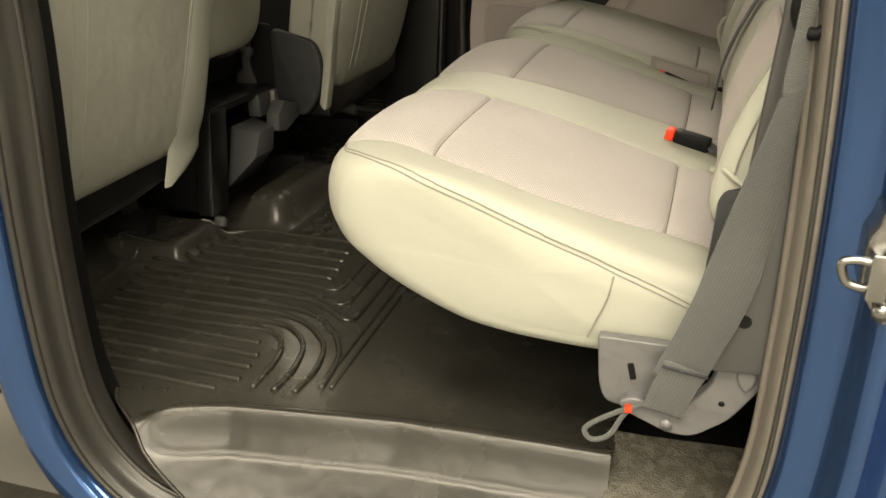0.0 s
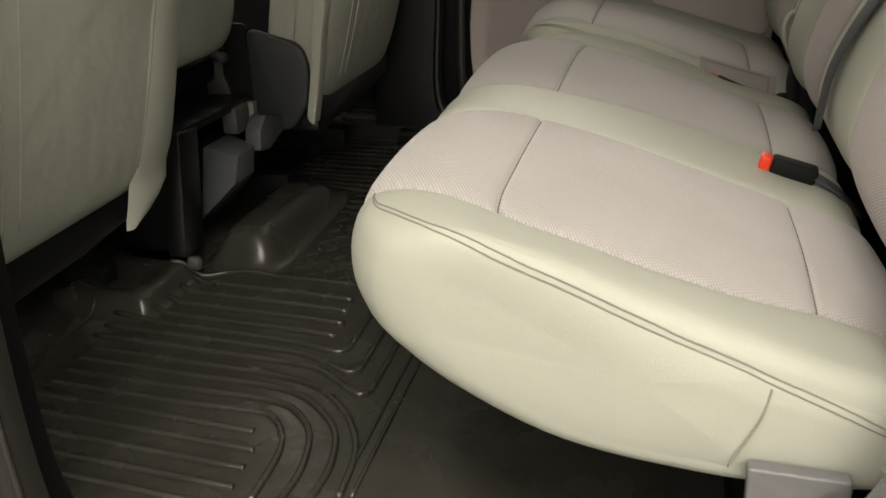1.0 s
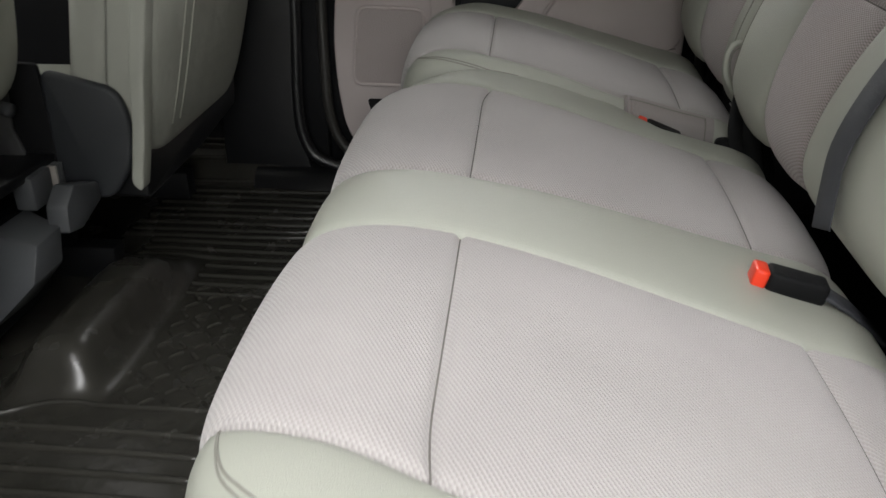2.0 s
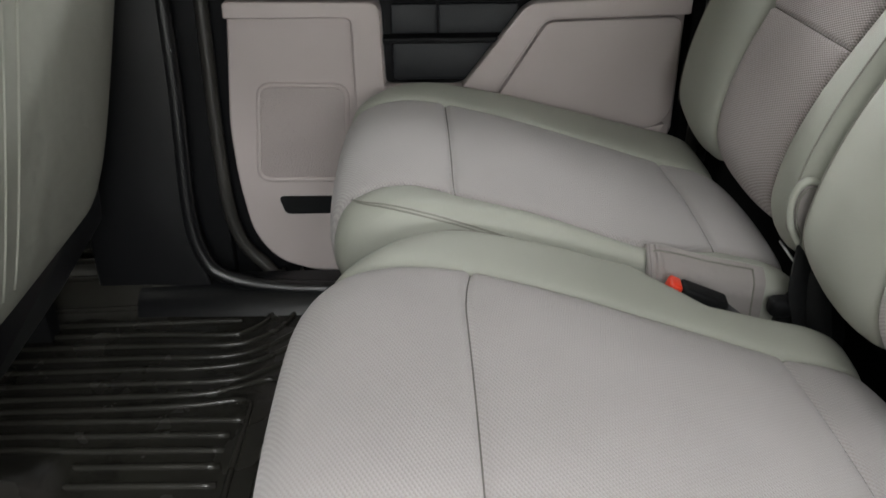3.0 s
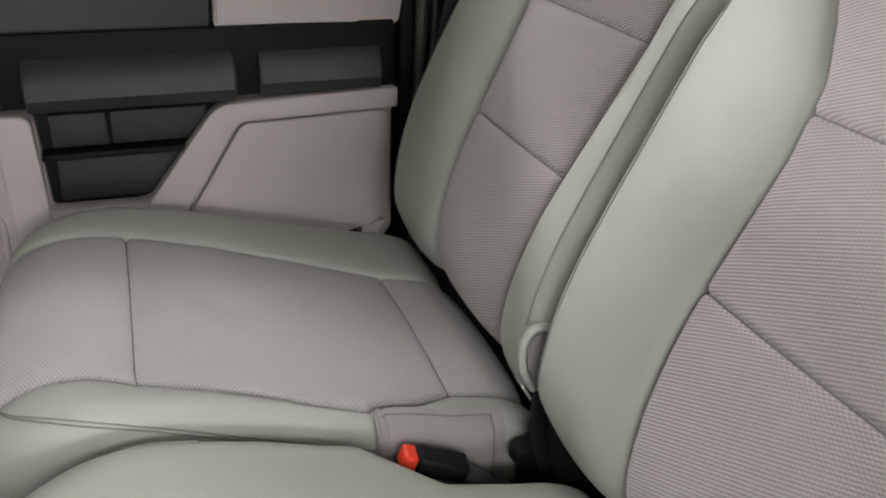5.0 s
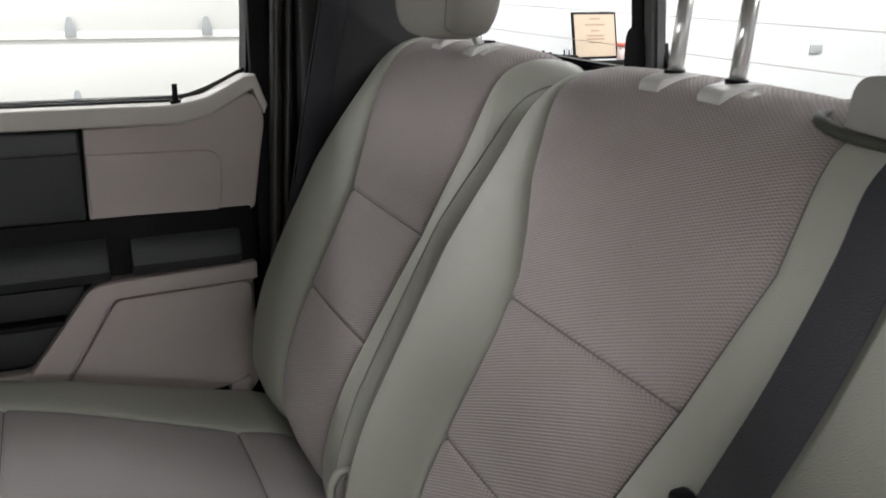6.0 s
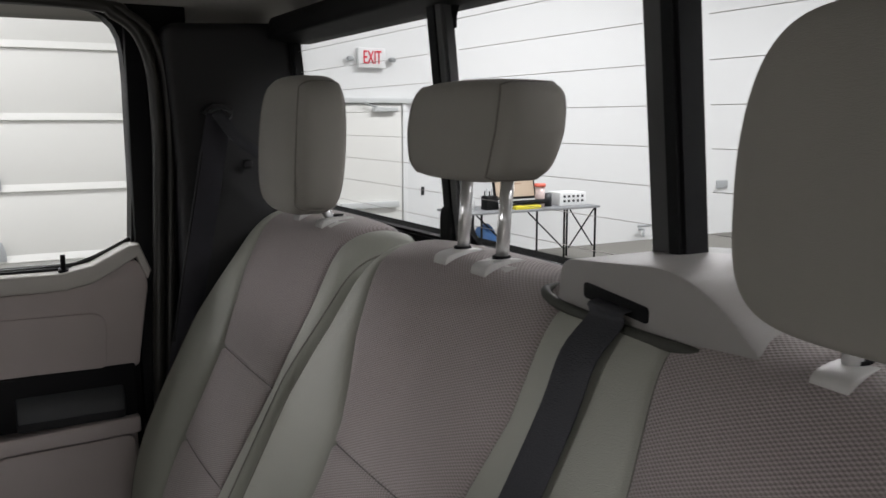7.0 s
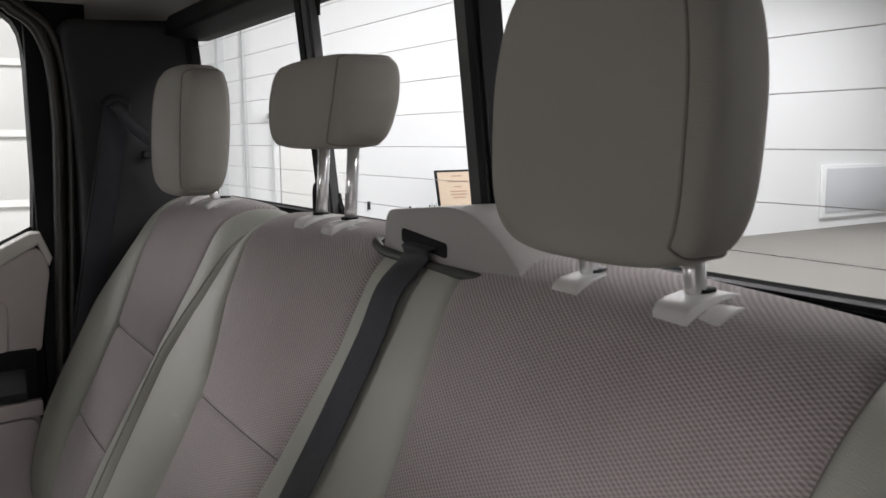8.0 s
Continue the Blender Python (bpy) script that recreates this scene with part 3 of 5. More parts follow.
seat_back(
    big,
    [[(0.36, -0.035), (0.9, -0.035)], [(0.36, 0.07), (0.8, 0.072), (0.88, 0.062)], [(0.36, 0.36), (0.74, 0.385), (0.80, 0.40), (0.88, 0.425)],
     [(0.36, 0.63), (0.569, 0.598), (0.70, 0.567), (0.80, 0.552), (0.88, 0.566)], [(0.36, 0.79), (0.569, 0.806), (0.67, 0.808), (0.72, 0.818), (0.757, 0.843), (0.80, 0.880), (0.88, 0.925)], [(0.36, 0.936), (0.55, 0.946), (0.70, 0.955), (0.80, 0.963), (0.9, 0.982)]],
    ["bolster", "insert", "strip", "insert", "bolster"])
seat_back(
    small,
    [[(0.36, 0.948), (0.55, 0.958), (0.70, 0.967), (0.80, 0.975), (0.9, 0.994)], [(0.36, 1.045), (0.569, 1.034), (0.70, 1.025), (0.80, 1.034), (0.88, 1.055)], [(0.36, 1.245), (0.55, 1.255), (0.70, 1.278), (0.755, 1.316), (0.81, 1.358), (0.88, 1.38)], [(0.36, 1.385), (0.6, 1.435), (0.8, 1.452), (0.9, 1.452)]],
    ["bolster", "insert", "bolster"])

# stitched outer edge of the near backrest, its curled lower corner and the dark hinge cover below it
stitch_line("backrest_side_stitch", spline([(0.555, -0.0352, 0.645), (0.533, -0.0356, 0.595), (0.513, -0.0358, 0.545), (0.503, -0.0358, 0.519), (0.493, -0.0360, 0.490), (0.486, -0.0366, 0.464), (0.483, -0.0372, 0.443)], 5), big, 0.0011)
tube("corner_welt", spline([(0.461, 0.012, 0.435), (0.463, -0.002, 0.439), (0.470, -0.022, 0.447), (0.477, -0.0345, 0.448), (0.487, -0.038, 0.441), (0.502, -0.0395, 0.434), (0.530, -0.040, 0.432)], 5), 0.0032, VINYL, big, 8)
prism("hinge_cover", rounded([(0.470, 0.417), (0.476, 0.429), (0.492, 0.434), (0.540, 0.432), (0.545, 0.33), (0.466, 0.335), (0.469, 0.385)], 0.005), -0.044, -0.036, "y", DARK_PLASTIC, big, 0.002, "dark grey plastic hinge cover")


def back_x(z):
    """x of the rear backrest's face at a height."""
    zs = [0.395, 0.46, 0.52, 0.569, 0.632, 0.70, 0.762, 0.822, 0.868, 0.891]
    xs = [0.472, 0.482, 0.502, 0.526, 0.560, 0.597, 0.632, 0.668, 0.698, 0.726]
    return float(np.interp(z, zs, xs))


def headrest(y, z_mid, x_mid, width, height, depth, post_gap, wide_low, raised, post_y=0.0, front=0.87, power=6.0, sides=(-1, 1), drop=0.0, taper=0.10):
    ob = thing("rear_headrest", "grey-taupe cloth rear headrest %s on two chrome posts" % ("raised high" if raised else "pushed down low"), "headrest", "rear headrests", (x_mid, y, z_mid))

    def shape(a, b, c):
        # wider at the lower third, leaning back a little towards the top
        w = 1.0 - (taper * max(0, c) ** 1.8 + 0.05 * max(0, -c) ** 2 if wide_low else 0.03 * c * c + 0.11 * max(0, -c))
        return (a * (1 - 0.10 * c * c) + 0.16 * c + 0.10 * (b * b) * (a < 0) * 0.5, b * w, c * (1 - 0.05 * b * b))

    side = width * 0.5 * front
    for pname, keep in (("front_cover", lambda c: abs(c.y - y) <= side), ("side_cover", lambda c: c.y - y > side), ("side_cover", lambda c: y - c.y > side)):
        superbox(pname, (x_mid, y, z_mid), (depth, width, height), power, CLOTH_REST, ob, 40, shape, keep=keep)
    for s in sides:
        loop = []
        for k in range(72):
            t = 2 * math.pi * k / 72
            a, c = math.cos(t), math.sin(t)
            m = max(abs(a), abs(c))
            a, c = a / m, c / m
            q = (abs(a) ** power + front ** power + abs(c) ** power) ** (1 / power)
            u = shape(a / q, s * front / q, c / q)
            loop.append((x_mid + u[0] * depth / 2 * 1.006, y + u[1] * width / 2, z_mid + u[2] * height / 2 * 1.006))
        tube("seam", loop, 0.0012, REST_SEAM, ob, 6, closed=True)
    for s in (-1, 1):
        py = y + post_y + s * post_gap / 2
        bottom, top = (0.745 - drop * 0.4, py, 0.888 - drop), (x_mid + 0.012, py, z_mid - height / 2 + 0.02)
        tube("post", [bottom, top], 0.0072, CHROME, ob, 14, label="chrome post")
        down = lambda pts: [(x - drop * 0.4, z - drop) for x, z in pts]
        sleeve = prism("post_guide", rounded(down([(0.718, 0.876), (0.714, 0.899), (0.718, 0.905), (0.728, 0.908), (0.750, 0.911), (0.768, 0.908), (0.778, 0.888)]), [0.002, 0.005, 0.006, 0.01, 0.01, 0.006, 0.002]), py - 0.017, py + 0.011, "y", GUIDE, ob, 0.004, "silver grey plastic post guide", 3)
        prism("release_tab", rounded(down([(0.718, 0.880), (0.720, 0.897), (0.738, 0.905), (0.766, 0.905), (0.778, 0.884)]), 0.005), py - 0.036, py - 0.0165, "y", GUIDE, sleeve, 0.006, "", 3)
        tube("hole_rim", [(0.746 - drop * 0.4, py, 0.9085 - drop), (0.746 - drop * 0.4, py, 0.9122 - drop)], 0.0098, BLACK_PLASTIC, sleeve, 14)
    return ob


headrest(0.254, 1.020, 0.7215, 0.216, 0.204, 0.063, 0.099, True, False, -0.011, 0.90, 5.5, (-1,), 0.007, 0.19)
headrest(0.744, 1.041, 0.742, 0.222, 0.104, 0.082, 0.080, False, True)
headrest(1.207, 1.015, 0.708, 0.215, 0.205, 0.082, 0.10, True, False, power=5.0)

# belt outlet on top of the wide backrest, with the middle belt running out of it
outlet = thing("belt_outlet_cover", "warm grey plastic belt outlet on the backrest top", "belt guide", "", (0.78, 0.47, 0.885))
prism("cover", rounded([(0.566, 0.886), (0.562, 0.932), (0.430, 0.943), (0.388, 0.929), (0.346, 0.897), (0.346, 0.891)], [0.004, 0.016, 0.03, 0.03, 0.004, 0.003]), 0.716, 0.868, "x", SLEEVE, outlet, 0.013, segs=4)
prism("slot", rounded([(0.528, 0.904), (0.528, 0.917), (0.450, 0.909), (0.450, 0.896)], 0.004), 0.7145, 0.745, "x", BLACK_PLASTIC, outlet, 0.0, label="black slot")
lip_path = spline([(0.745, 0.600, 0.897), (0.722, 0.592, 0.897), (0.714, 0.566, 0.892), (0.712, 0.53, 0.8895), (0.712, 0.47, 0.887), (0.713, 0.42, 0.886), (0.717, 0.385, 0.885), (0.726, 0.350, 0.886), (0.742, 0.336, 0.887)], 5)
tube("rubber_lip", lip_path, 0.0048, OLIVE, outlet, 10, label="dark olive rubber lip")
mid_belt = thing("middle_shoulder_belt", "dark grey webbing belt hanging down the backrest", "seat belt", "", (0.6, 0.52, 0.6))
zz = [0.903, 0.893, 0.868, 0.83, 0.79, 0.74, 0.69, 0.63, 0.57, 0.51, 0.46, 0.42, 0.385]
yy = [0.489, 0.489, 0.487, 0.483, 0.480, 0.480, 0.484, 0.490, 0.497, 0.502, 0.502, 0.492, 0.480]
path = [(0.735, 0.489, 0.905)] + [(back_x(z) - 0.016 - (0.004 if z > 0.86 else 0.0), y, z) for z, y in zip(zz, yy)]
band("webbing", spline(path, 4), 0.043, 0.0018, (0, 1, 0.05), BELT, mid_belt)


def buckle(name, x, y, z, turn, label, tilt=12, size=0.8):
    ob = thing(name, label, "belt buckle", "buckles", (x, y, z))
    m = pose(x, y, z, 0, tilt, turn) @ Matrix.Scale(size, 4)
    housing = box("housing", (0.012, -0.017, -0.014), (0.085, 0.017, 0.014), BLACK_PLASTIC, ob, 0.006, segs=3, m=m)
    box("button", (-0.006, -0.0155, -0.012), (0.0125, 0.0155, 0.0125), RED, housing, 0.004, "bright red release button", 3, m)
    band("strap", [m @ Vector(p) for p in ((0.083, 0, 0), (0.12, 0, -0.012), (0.17, 0, -0.04))], 0.03, 0.004, (m.to_3x3() @ Vector((0, 1, 0))).normalized(), BELT, ob)
    return ob


prism("belt_stop", rounded([(0.503, 0.655), (0.521, 0.655), (0.519, 0.678), (0.505, 0.678)], 0.005), back_x(0.667) - 0.026, back_x(0.667) - 0.012, "x", BLACK_PLASTIC, mid_belt, 0.003, "black plastic belt stop")
buckle("outer_seat_buckle", 0.394, 0.452, 0.348, -6, "black seat belt buckle with red button on the bench cushion")
buckle("centre_seat_buckle", 0.341, 0.950, 0.336, -8, "black seat belt buckle with red button between cushions", 20, 0.75)

# black webbing, latch and hinge housing in the gap between the two backrests
gap_strap = thing("centre_belt_strap", "folded black belt webbing between the rear backrests", "seat belt", "", (0.50, 0.965, 0.3))
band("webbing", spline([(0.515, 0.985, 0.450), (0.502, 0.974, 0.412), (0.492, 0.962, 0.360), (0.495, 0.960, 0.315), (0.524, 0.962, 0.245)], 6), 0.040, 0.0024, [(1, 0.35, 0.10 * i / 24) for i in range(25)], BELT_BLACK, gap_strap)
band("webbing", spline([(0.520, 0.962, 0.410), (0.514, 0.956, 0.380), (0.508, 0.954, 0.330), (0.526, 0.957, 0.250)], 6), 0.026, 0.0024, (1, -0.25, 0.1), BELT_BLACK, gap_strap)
hinge = thing("backrest_hinge_cover", "black plastic hinge housing low between the rear backrests", "hinge cover", "", (0.5, 0.975, 0.3))
prism("cover", rounded([(0.478, 0.20), (0.470, 0.27), (0.484, 0.318), (0.53, 0.330), (0.56, 0.26), (0.56, 0.20)], 0.02), 0.964, 0.980, "y", BLACK_PLASTIC, hinge, 0.005)
tube("latch_bar", [(0.490, 1.030, 0.347), (0.490, 0.988, 0.344)], 0.0018, CHROME, hinge, 8, label="bright steel latch bar")
superbox("knuckle", (0.474, 0.964, 0.300), (0.030, 0.022, 0.024), 3, BLACK_PLASTIC, hinge, 8)
strap = thing("fold_strap_pocket", "pale vinyl strap pocket at the single backrest foot", "strap", "", (0.47, 0.98, 0.44))
superbox("pocket", (0.484, 0.960, 0.424), (0.052, 0.018, 0.070), 3.5, POCKET_CLOTH, strap, 12, label="taupe cloth inside")
tube("pocket_hem", spline([(0.472, 0.953, 0.386), (0.458, 0.951, 0.412), (0.455, 0.950, 0.440), (0.464, 0.949, 0.458), (0.482, 0.949, 0.457), (0.508, 0.949, 0.446)], 6), 0.0042, VINYL, strap, 8, label="pale vinyl hem")
stitch_line("hem_stitch", spline([(0.476, 0.9485, 0.388), (0.463, 0.9465, 0.413), (0.460, 0.9455, 0.438), (0.467, 0.9445, 0.452), (0.482, 0.9445, 0.451), (0.508, 0.9445, 0.440)], 6), strap, 0.0011)

# ---- cab shell ----
# floor pan under the liner and the bulkhead below the rear glass
tagged(box("floor", (-1.7, 0.07, -0.12), (0.86, 1.60, -0.03), CARPET, None, 0.0), "black carpeted cab floor", "floor", kind="structure")
# unseen block added so the cab doesn't float; also stops light from below
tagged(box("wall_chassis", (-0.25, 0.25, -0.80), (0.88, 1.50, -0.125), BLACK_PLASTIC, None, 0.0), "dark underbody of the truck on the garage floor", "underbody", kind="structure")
tagged(box("wall_rear", (0.84, -0.10, -0.12), (0.90, 1.58, 0.885), CARPET, None, 0.0), "black lower rear wall of the cab", "wall", kind="structure")


def liner_height(x, y):
    """Floor liner relief: raised tunnel, upturned front and doorway edges."""
    h = 0.072 * math.exp(-((x + 0.495) / 0.062) ** 4) * (1 / (1 + math.exp(-(y - 0.655) / 0.012))) * (1 / (1 + math.exp((y - 1.02) / 0.03)))
    front_edge = -0.645 - 0.33 * (min(0.5, max(0.2, y)) - 0.2)
    h += 0.045 * (1 / (1 + math.exp((x - front_edge) / 0.010)))
    pad_ = 1 / (1 + math.exp(-(x + 0.725) / 0.006)) / (1 + math.exp((x + 0.565) / 0.006)) / (1 + math.exp(-(y - 0.432) / 0.006)) / (1 + math.exp((y - 0.60) / 0.008))
    pad_ -= 0.35 * math.exp(-((x + 0.645) / 0.05) ** 4 - ((y - 0.515) / 0.055) ** 4)
    h += 0.040 * pad_
    d = y - float(np.interp(x, [-0.40, -0.29, -0.173, 0.072, 0.30, 0.38], [-0.085, -0.062, -0.022, 0.012, 0.022, 0.024]))
    near_front = 1 / (1 + math.exp(-(x + 0.285) / 0.012))
    h += 0.024 * math.exp(-(d / 0.014) ** 4) * near_front
    q = min(1.0, max(0.0, (-d - 0.010) / 0.030))
    h -= 0.040 * q * q * (3 - 2 * q) * (0.3 + 0.7 * near_front) + 0.62 * max(0.0, -d - 0.036)
    h += 0.03 / (1 + math.exp(-(y - 1.49) / 0.012)) + 0.040 / (1 + math.exp((x + 0.33) / 0.014)) / (1 + math.exp(-(y - 1.462) / 0.008))
    return h


liner = thing("floor_liner", "black moulded rubber floor liner with raised ribs", "floor mat", "", (0, 0.7, -0.03))
us = np.concatenate([np.linspace(-0.77, -0.36, 84), np.linspace(-0.355, 0.378, 110)])
vs = np.concatenate([np.linspace(0, 0.16, 70), np.linspace(0.165, 1, 150)])


def liner_edge(x):
    """Where the liner's flap ends over the sill."""
    return float(np.interp(x, [-0.47, -0.404, -0.376, -0.284, -0.178, -0.10], [0.044, 0.012, -0.030, -0.098, -0.135, -0.150]))


def liner_point(u, v):
    lo = liner_edge(u)
    y = lo + (1.53 - lo) * v
    return (u, y, liner_height(u, y))


grid_mesh("liner_sheet", liner_point, us, vs, MAT_RUBBER, liner)
tube("flap_bead", [liner_point(u, 0) for u in us], 0.003, MAT_RUBBER, liner, 6)


def rib(path, r=0.0052):
    smooth = spline([(x, y, 0) for x, y in path], 6)
    pts = [(p.x, p.y, liner_height(p.x, p.y) + 0.0008) for p in smooth]
    return tube("rib", pts, r, MAT_RUBBER, liner, 7)


MID = 0.8025          # the liner's pattern is mirrored about its middle
ENDS = ((0.037, -0.240), (0.072, -0.216), (0.109, -0.219), (0.146, -0.224), (0.183, -0.242))
ARCS = (((-0.40, 0.222), (-0.262, 0.227), (-0.232, 0.219), (-0.204, 0.190), (-0.188, 0.140), (-0.185, 0.055)),
        ((-0.40, 0.256), (-0.252, 0.257), (-0.200, 0.236), (-0.164, 0.192), (-0.147, 0.121), (-0.150, 0.058)),
        ((-0.40, 0.290), (-0.270, 0.291), (-0.208, 0.276), (-0.160, 0.240), (-0.128, 0.197), (-0.112, 0.130), (-0.116, 0.062)),
        ((-0.40, 0.322), (-0.290, 0.322), (-0.200, 0.305), (-0.140, 0.258), (-0.105, 0.208), (-0.088, 0.160), (-0.081, 0.085)))
for side in (0, 1):
    flip = (lambda y: 2 * MID - y) if side else (lambda y: y)
    for ye, xe in ENDS:
        rib([(-0.60, flip(ye + 0.010)), (-0.42, flip(ye + 0.006)), (xe - 0.04, flip(ye + 0.001)), (xe, flip(ye))])
    for arc in ARCS:
        rib([(-0.61, flip(arc[0][1] + 0.004))] + [(x, flip(y)) for x, y in arc])
    for ye, xe in (((1.153, -0.187), (1.120, -0.208), (1.088, -0.210), (1.056, -0.209), (1.019, -0.207), (0.987, -0.210)) if side else ((0.450, -0.222), (0.491, -0.225), (0.533, -0.232), (0.574, -0.240))):
        rib([(-0.41 if side and ye < 1.07 else -0.56, ye + 0.004), (-0.36, ye + 0.003), (xe, ye)])
# long ribs that turn along the seat and back again at the far side
for left, turn, leg in ((0.421, 0.401, -0.190), (0.392, 0.350, -0.152), (0.359, 0.298, -0.117)):
    near_half = [(-0.62, left + 0.003), (-0.42, left), (leg - 0.125, left - 0.003), (leg - 0.065, turn + 0.55 * (left - turn)), (leg - 0.022, turn + 0.004), (leg - 0.003, turn + 0.012), (leg, turn + 0.045), (leg - 0.003, 0.60)]
    rib(near_half + [(x, 2 * MID - y) for x, y in near_half[::-1]])
rib([(-0.648, 0.08), (-0.652, 0.18), (-0.662, 0.36), (-0.664, 0.435)], 0.0035)
rib([(-0.60, 0.575), (-0.55, 0.598), (-0.473, 0.627), (-0.297, 0.632), (-0.200, 0.630)], 0.004)
rib([(-0.41, 0.957), (-0.36, 0.955), (-0.297, 0.954), (-0.200, 0.954)], 0.004)
for xl in (-0.066, -0.084):
    rib([(xl, 0.09), (xl - 0.002, 0.3), (xl - 0.004, MID), (xl - 0.002, 1.28), (xl, 1.46)], 0.0032)
for k in range(4):
    box("text_bar", (-0.385 + 0.020 * k, 0.000 + 0.003 * k, 0.0), (-0.372 + 0.020 * k, 0.009 + 0.003 * k, 0.0016), MAT_RUBBER, liner, 0.0006)
# raised tread bars in the middle of the liner
bar_v, bar_f = tube_data([(-0.0115, 0, -0.001), (-0.007, 0, 0.0012), (0.007, 0, 0.0012), (0.0115, 0, -0.001)], 0.0032, 6)
bar_mesh = bpy.data.meshes.new("tread_bar")
bar_mesh.from_pydata([tuple(v) for v in bar_v], [], bar_f)
bar_mesh.materials.append(MAT_RUBBER)
for a in range(11):
    for b_ in range(12):
        bx, by = -0.445 + a * 0.030, 0.645 + b_ * 0.030
        if not -0.41 < bx < -0.13:
            continue
        ob = new("tread_bar", bar_mesh)
        ob.parent = liner
        ob.matrix_parent_inverse = liner.matrix_basis.inverted()
        ob.matrix_basis = pose(bx, by, liner_height(bx, by), 0, 0, 45 if (a + b_) % 2 else -45)

# doorway seen from outside: rubber seals, painted body, sill
GATE = [(-0.362, 1.16), (-0.362, 0.86), (-0.365, 0.57), (-0.385, 0.31), (-0.388, 0.12), (-0.375, 0.02), (-0.335, -0.06), (-0.26, -0.115), (-0.12, -0.135), (0.1, -0.135), (0.28, -0.125), (0.40, -0.085), (0.485, 0.0), (0.525, 0.12), (0.533, 0.30), (0.530, 0.50), (0.518, 0.70), (0.50, 0.90), (0.46, 1.10), (0.40, 1.20), (0.30, 1.225), (-0.2, 1.225), (-0.32, 1.21)]
gate = [Vector((p.x, p.y)) for p in spline([(*g, 0) for g in GATE], 8, closed=True)]
ng = len(gate)
gn = []
for i in range(ng):
    d = (gate[(i + 1) % ng] - gate[i - 1]).normalized()
    gn.append(Vector((d.y, -d.x)))
if (gate[0] + gn[0] * 0.01 - Vector((0.1, 0.5))).length < (gate[0] - Vector((0.1, 0.5))).length:
    gn = [-g for g in gn]


def gate_loft(name, rings, material, parent=None, label="", part=None):
    """Rings of (outward offset, y) round the doorway; part(x, z) picks a stretch."""
    verts, faces = [], []
    for off, y in rings:
        for p, n in zip(gate, gn):
            q = p + n * off
            verts.append((q.x, y, q.y))
    for r in range(len(rings) - 1):
        for i in range(ng):
            if part and not part(gate[i].x, gate[i].y):
                continue
            faces.append((r * ng + i, r * ng + (i + 1) % ng, (r + 1) * ng + (i + 1) % ng, (r + 1) * ng + i))
    used = sorted({v for f in faces for v in f})
    idx = {v: k for k, v in enumerate(used)}
    return mesh_ob(name, [verts[v] for v in used], [tuple(idx[v] for v in f) for f in faces], material, parent, label)


body_side = gate_loft("wall_south", [(0.030, -0.118), (0.034, -0.135), (0.045, -0.140), (0.060, -0.144), (0.072, -0.150), (0.082, -0.146), (0.086, -0.12)], BLUE, part=lambda x, z: x <= 0.30)
tagged(body_side, "glossy metallic blue door surround of the truck", "body panel", kind="structure")
tagged(gate_loft("wall_south_rear", [(0.030, -0.118), (0.034, -0.135), (0.042, -0.1395), (0.062, -0.1430), (0.068, -0.1465), (0.076, -0.158), (0.084, -0.172), (0.092, -0.1785), (0.099, -0.178), (0.106, -0.170), (0.118, -0.157), (0.138, -0.150), (0.156, -0.157), (0.170, -0.182), (0.184, -0.198), (0.20, -0.202), (0.32, -0.206), (0.322, -0.12)], BLUE, part=lambda x, z: x > 0.30), "glossy metallic blue rear body side", "body panel", kind="structure")
is_rear = lambda x, z: x > 0.37 and z > -0.07
is_front = lambda x, z: not is_rear(x, z)
tagged(gate_loft("door_seal_front", [(0.032, -0.110), (0.030, -0.122), (0.020, -0.130), (0.008, -0.128), (0.0, -0.118), (0.002, -0.108), (-0.006, -0.100), (-0.014, -0.088), (-0.016, -0.070), (-0.012, -0.055)], RUBBER, part=is_front), "black rubber door weatherstrip", "door seal", kind="structure")
tagged(gate_loft("door_seal_rear", [(0.032, -0.110), (0.031, -0.122), (0.027, -0.130), (0.018, -0.128), (0.012, -0.118), (0.011, -0.104), (0.008, -0.094)], TAN_SEAL, part=is_rear), "tan grey rubber door weatherstrip", "door seal", kind="structure")
for off, y in ((0.012, -0.130), (-0.012, -0.090)):
    pts = [(p.x + n.x * off, y, p.y + n.y * off) for p, n in zip(gate, gn) if p.x < 0.25 and p.y < 0.95]
    tagged(tube("door_seal_bead", pts, 0.0042, RUBBER, None, 8), "round bead along the black door seal", "door seal", kind="structure")
groove = [(p.x + n.x * 0.0215, -0.1302, p.y + n.y * 0.0215) for p, n in zip(gate, gn) if is_rear(p.x, p.y)]
tagged(tube("door_seal_groove", groove, 0.0028, RUBBER, None, 8), "dark line along the door seal", "door seal", kind="structure")
welt = [(p.x + n.x * 0.008, -0.094, p.y + n.y * 0.008) for p, n in zip(gate, gn) if is_rear(p.x, p.y)]
tagged(tube("door_seal_welt", welt, 0.005, TAN_SEAL, None, 8), "ribbed tan welt along the door seal", "door seal", kind="structure")
inner = tagged(gate_loft("trim_doorway", [(0.03, -0.110), (0.026, -0.06), (0.02, 0.0)], BLACK_PLASTIC, part=lambda x, z: x < -0.2 or z < -0.05 or z > 1.1), "black doorway trim", "trim", kind="structure")
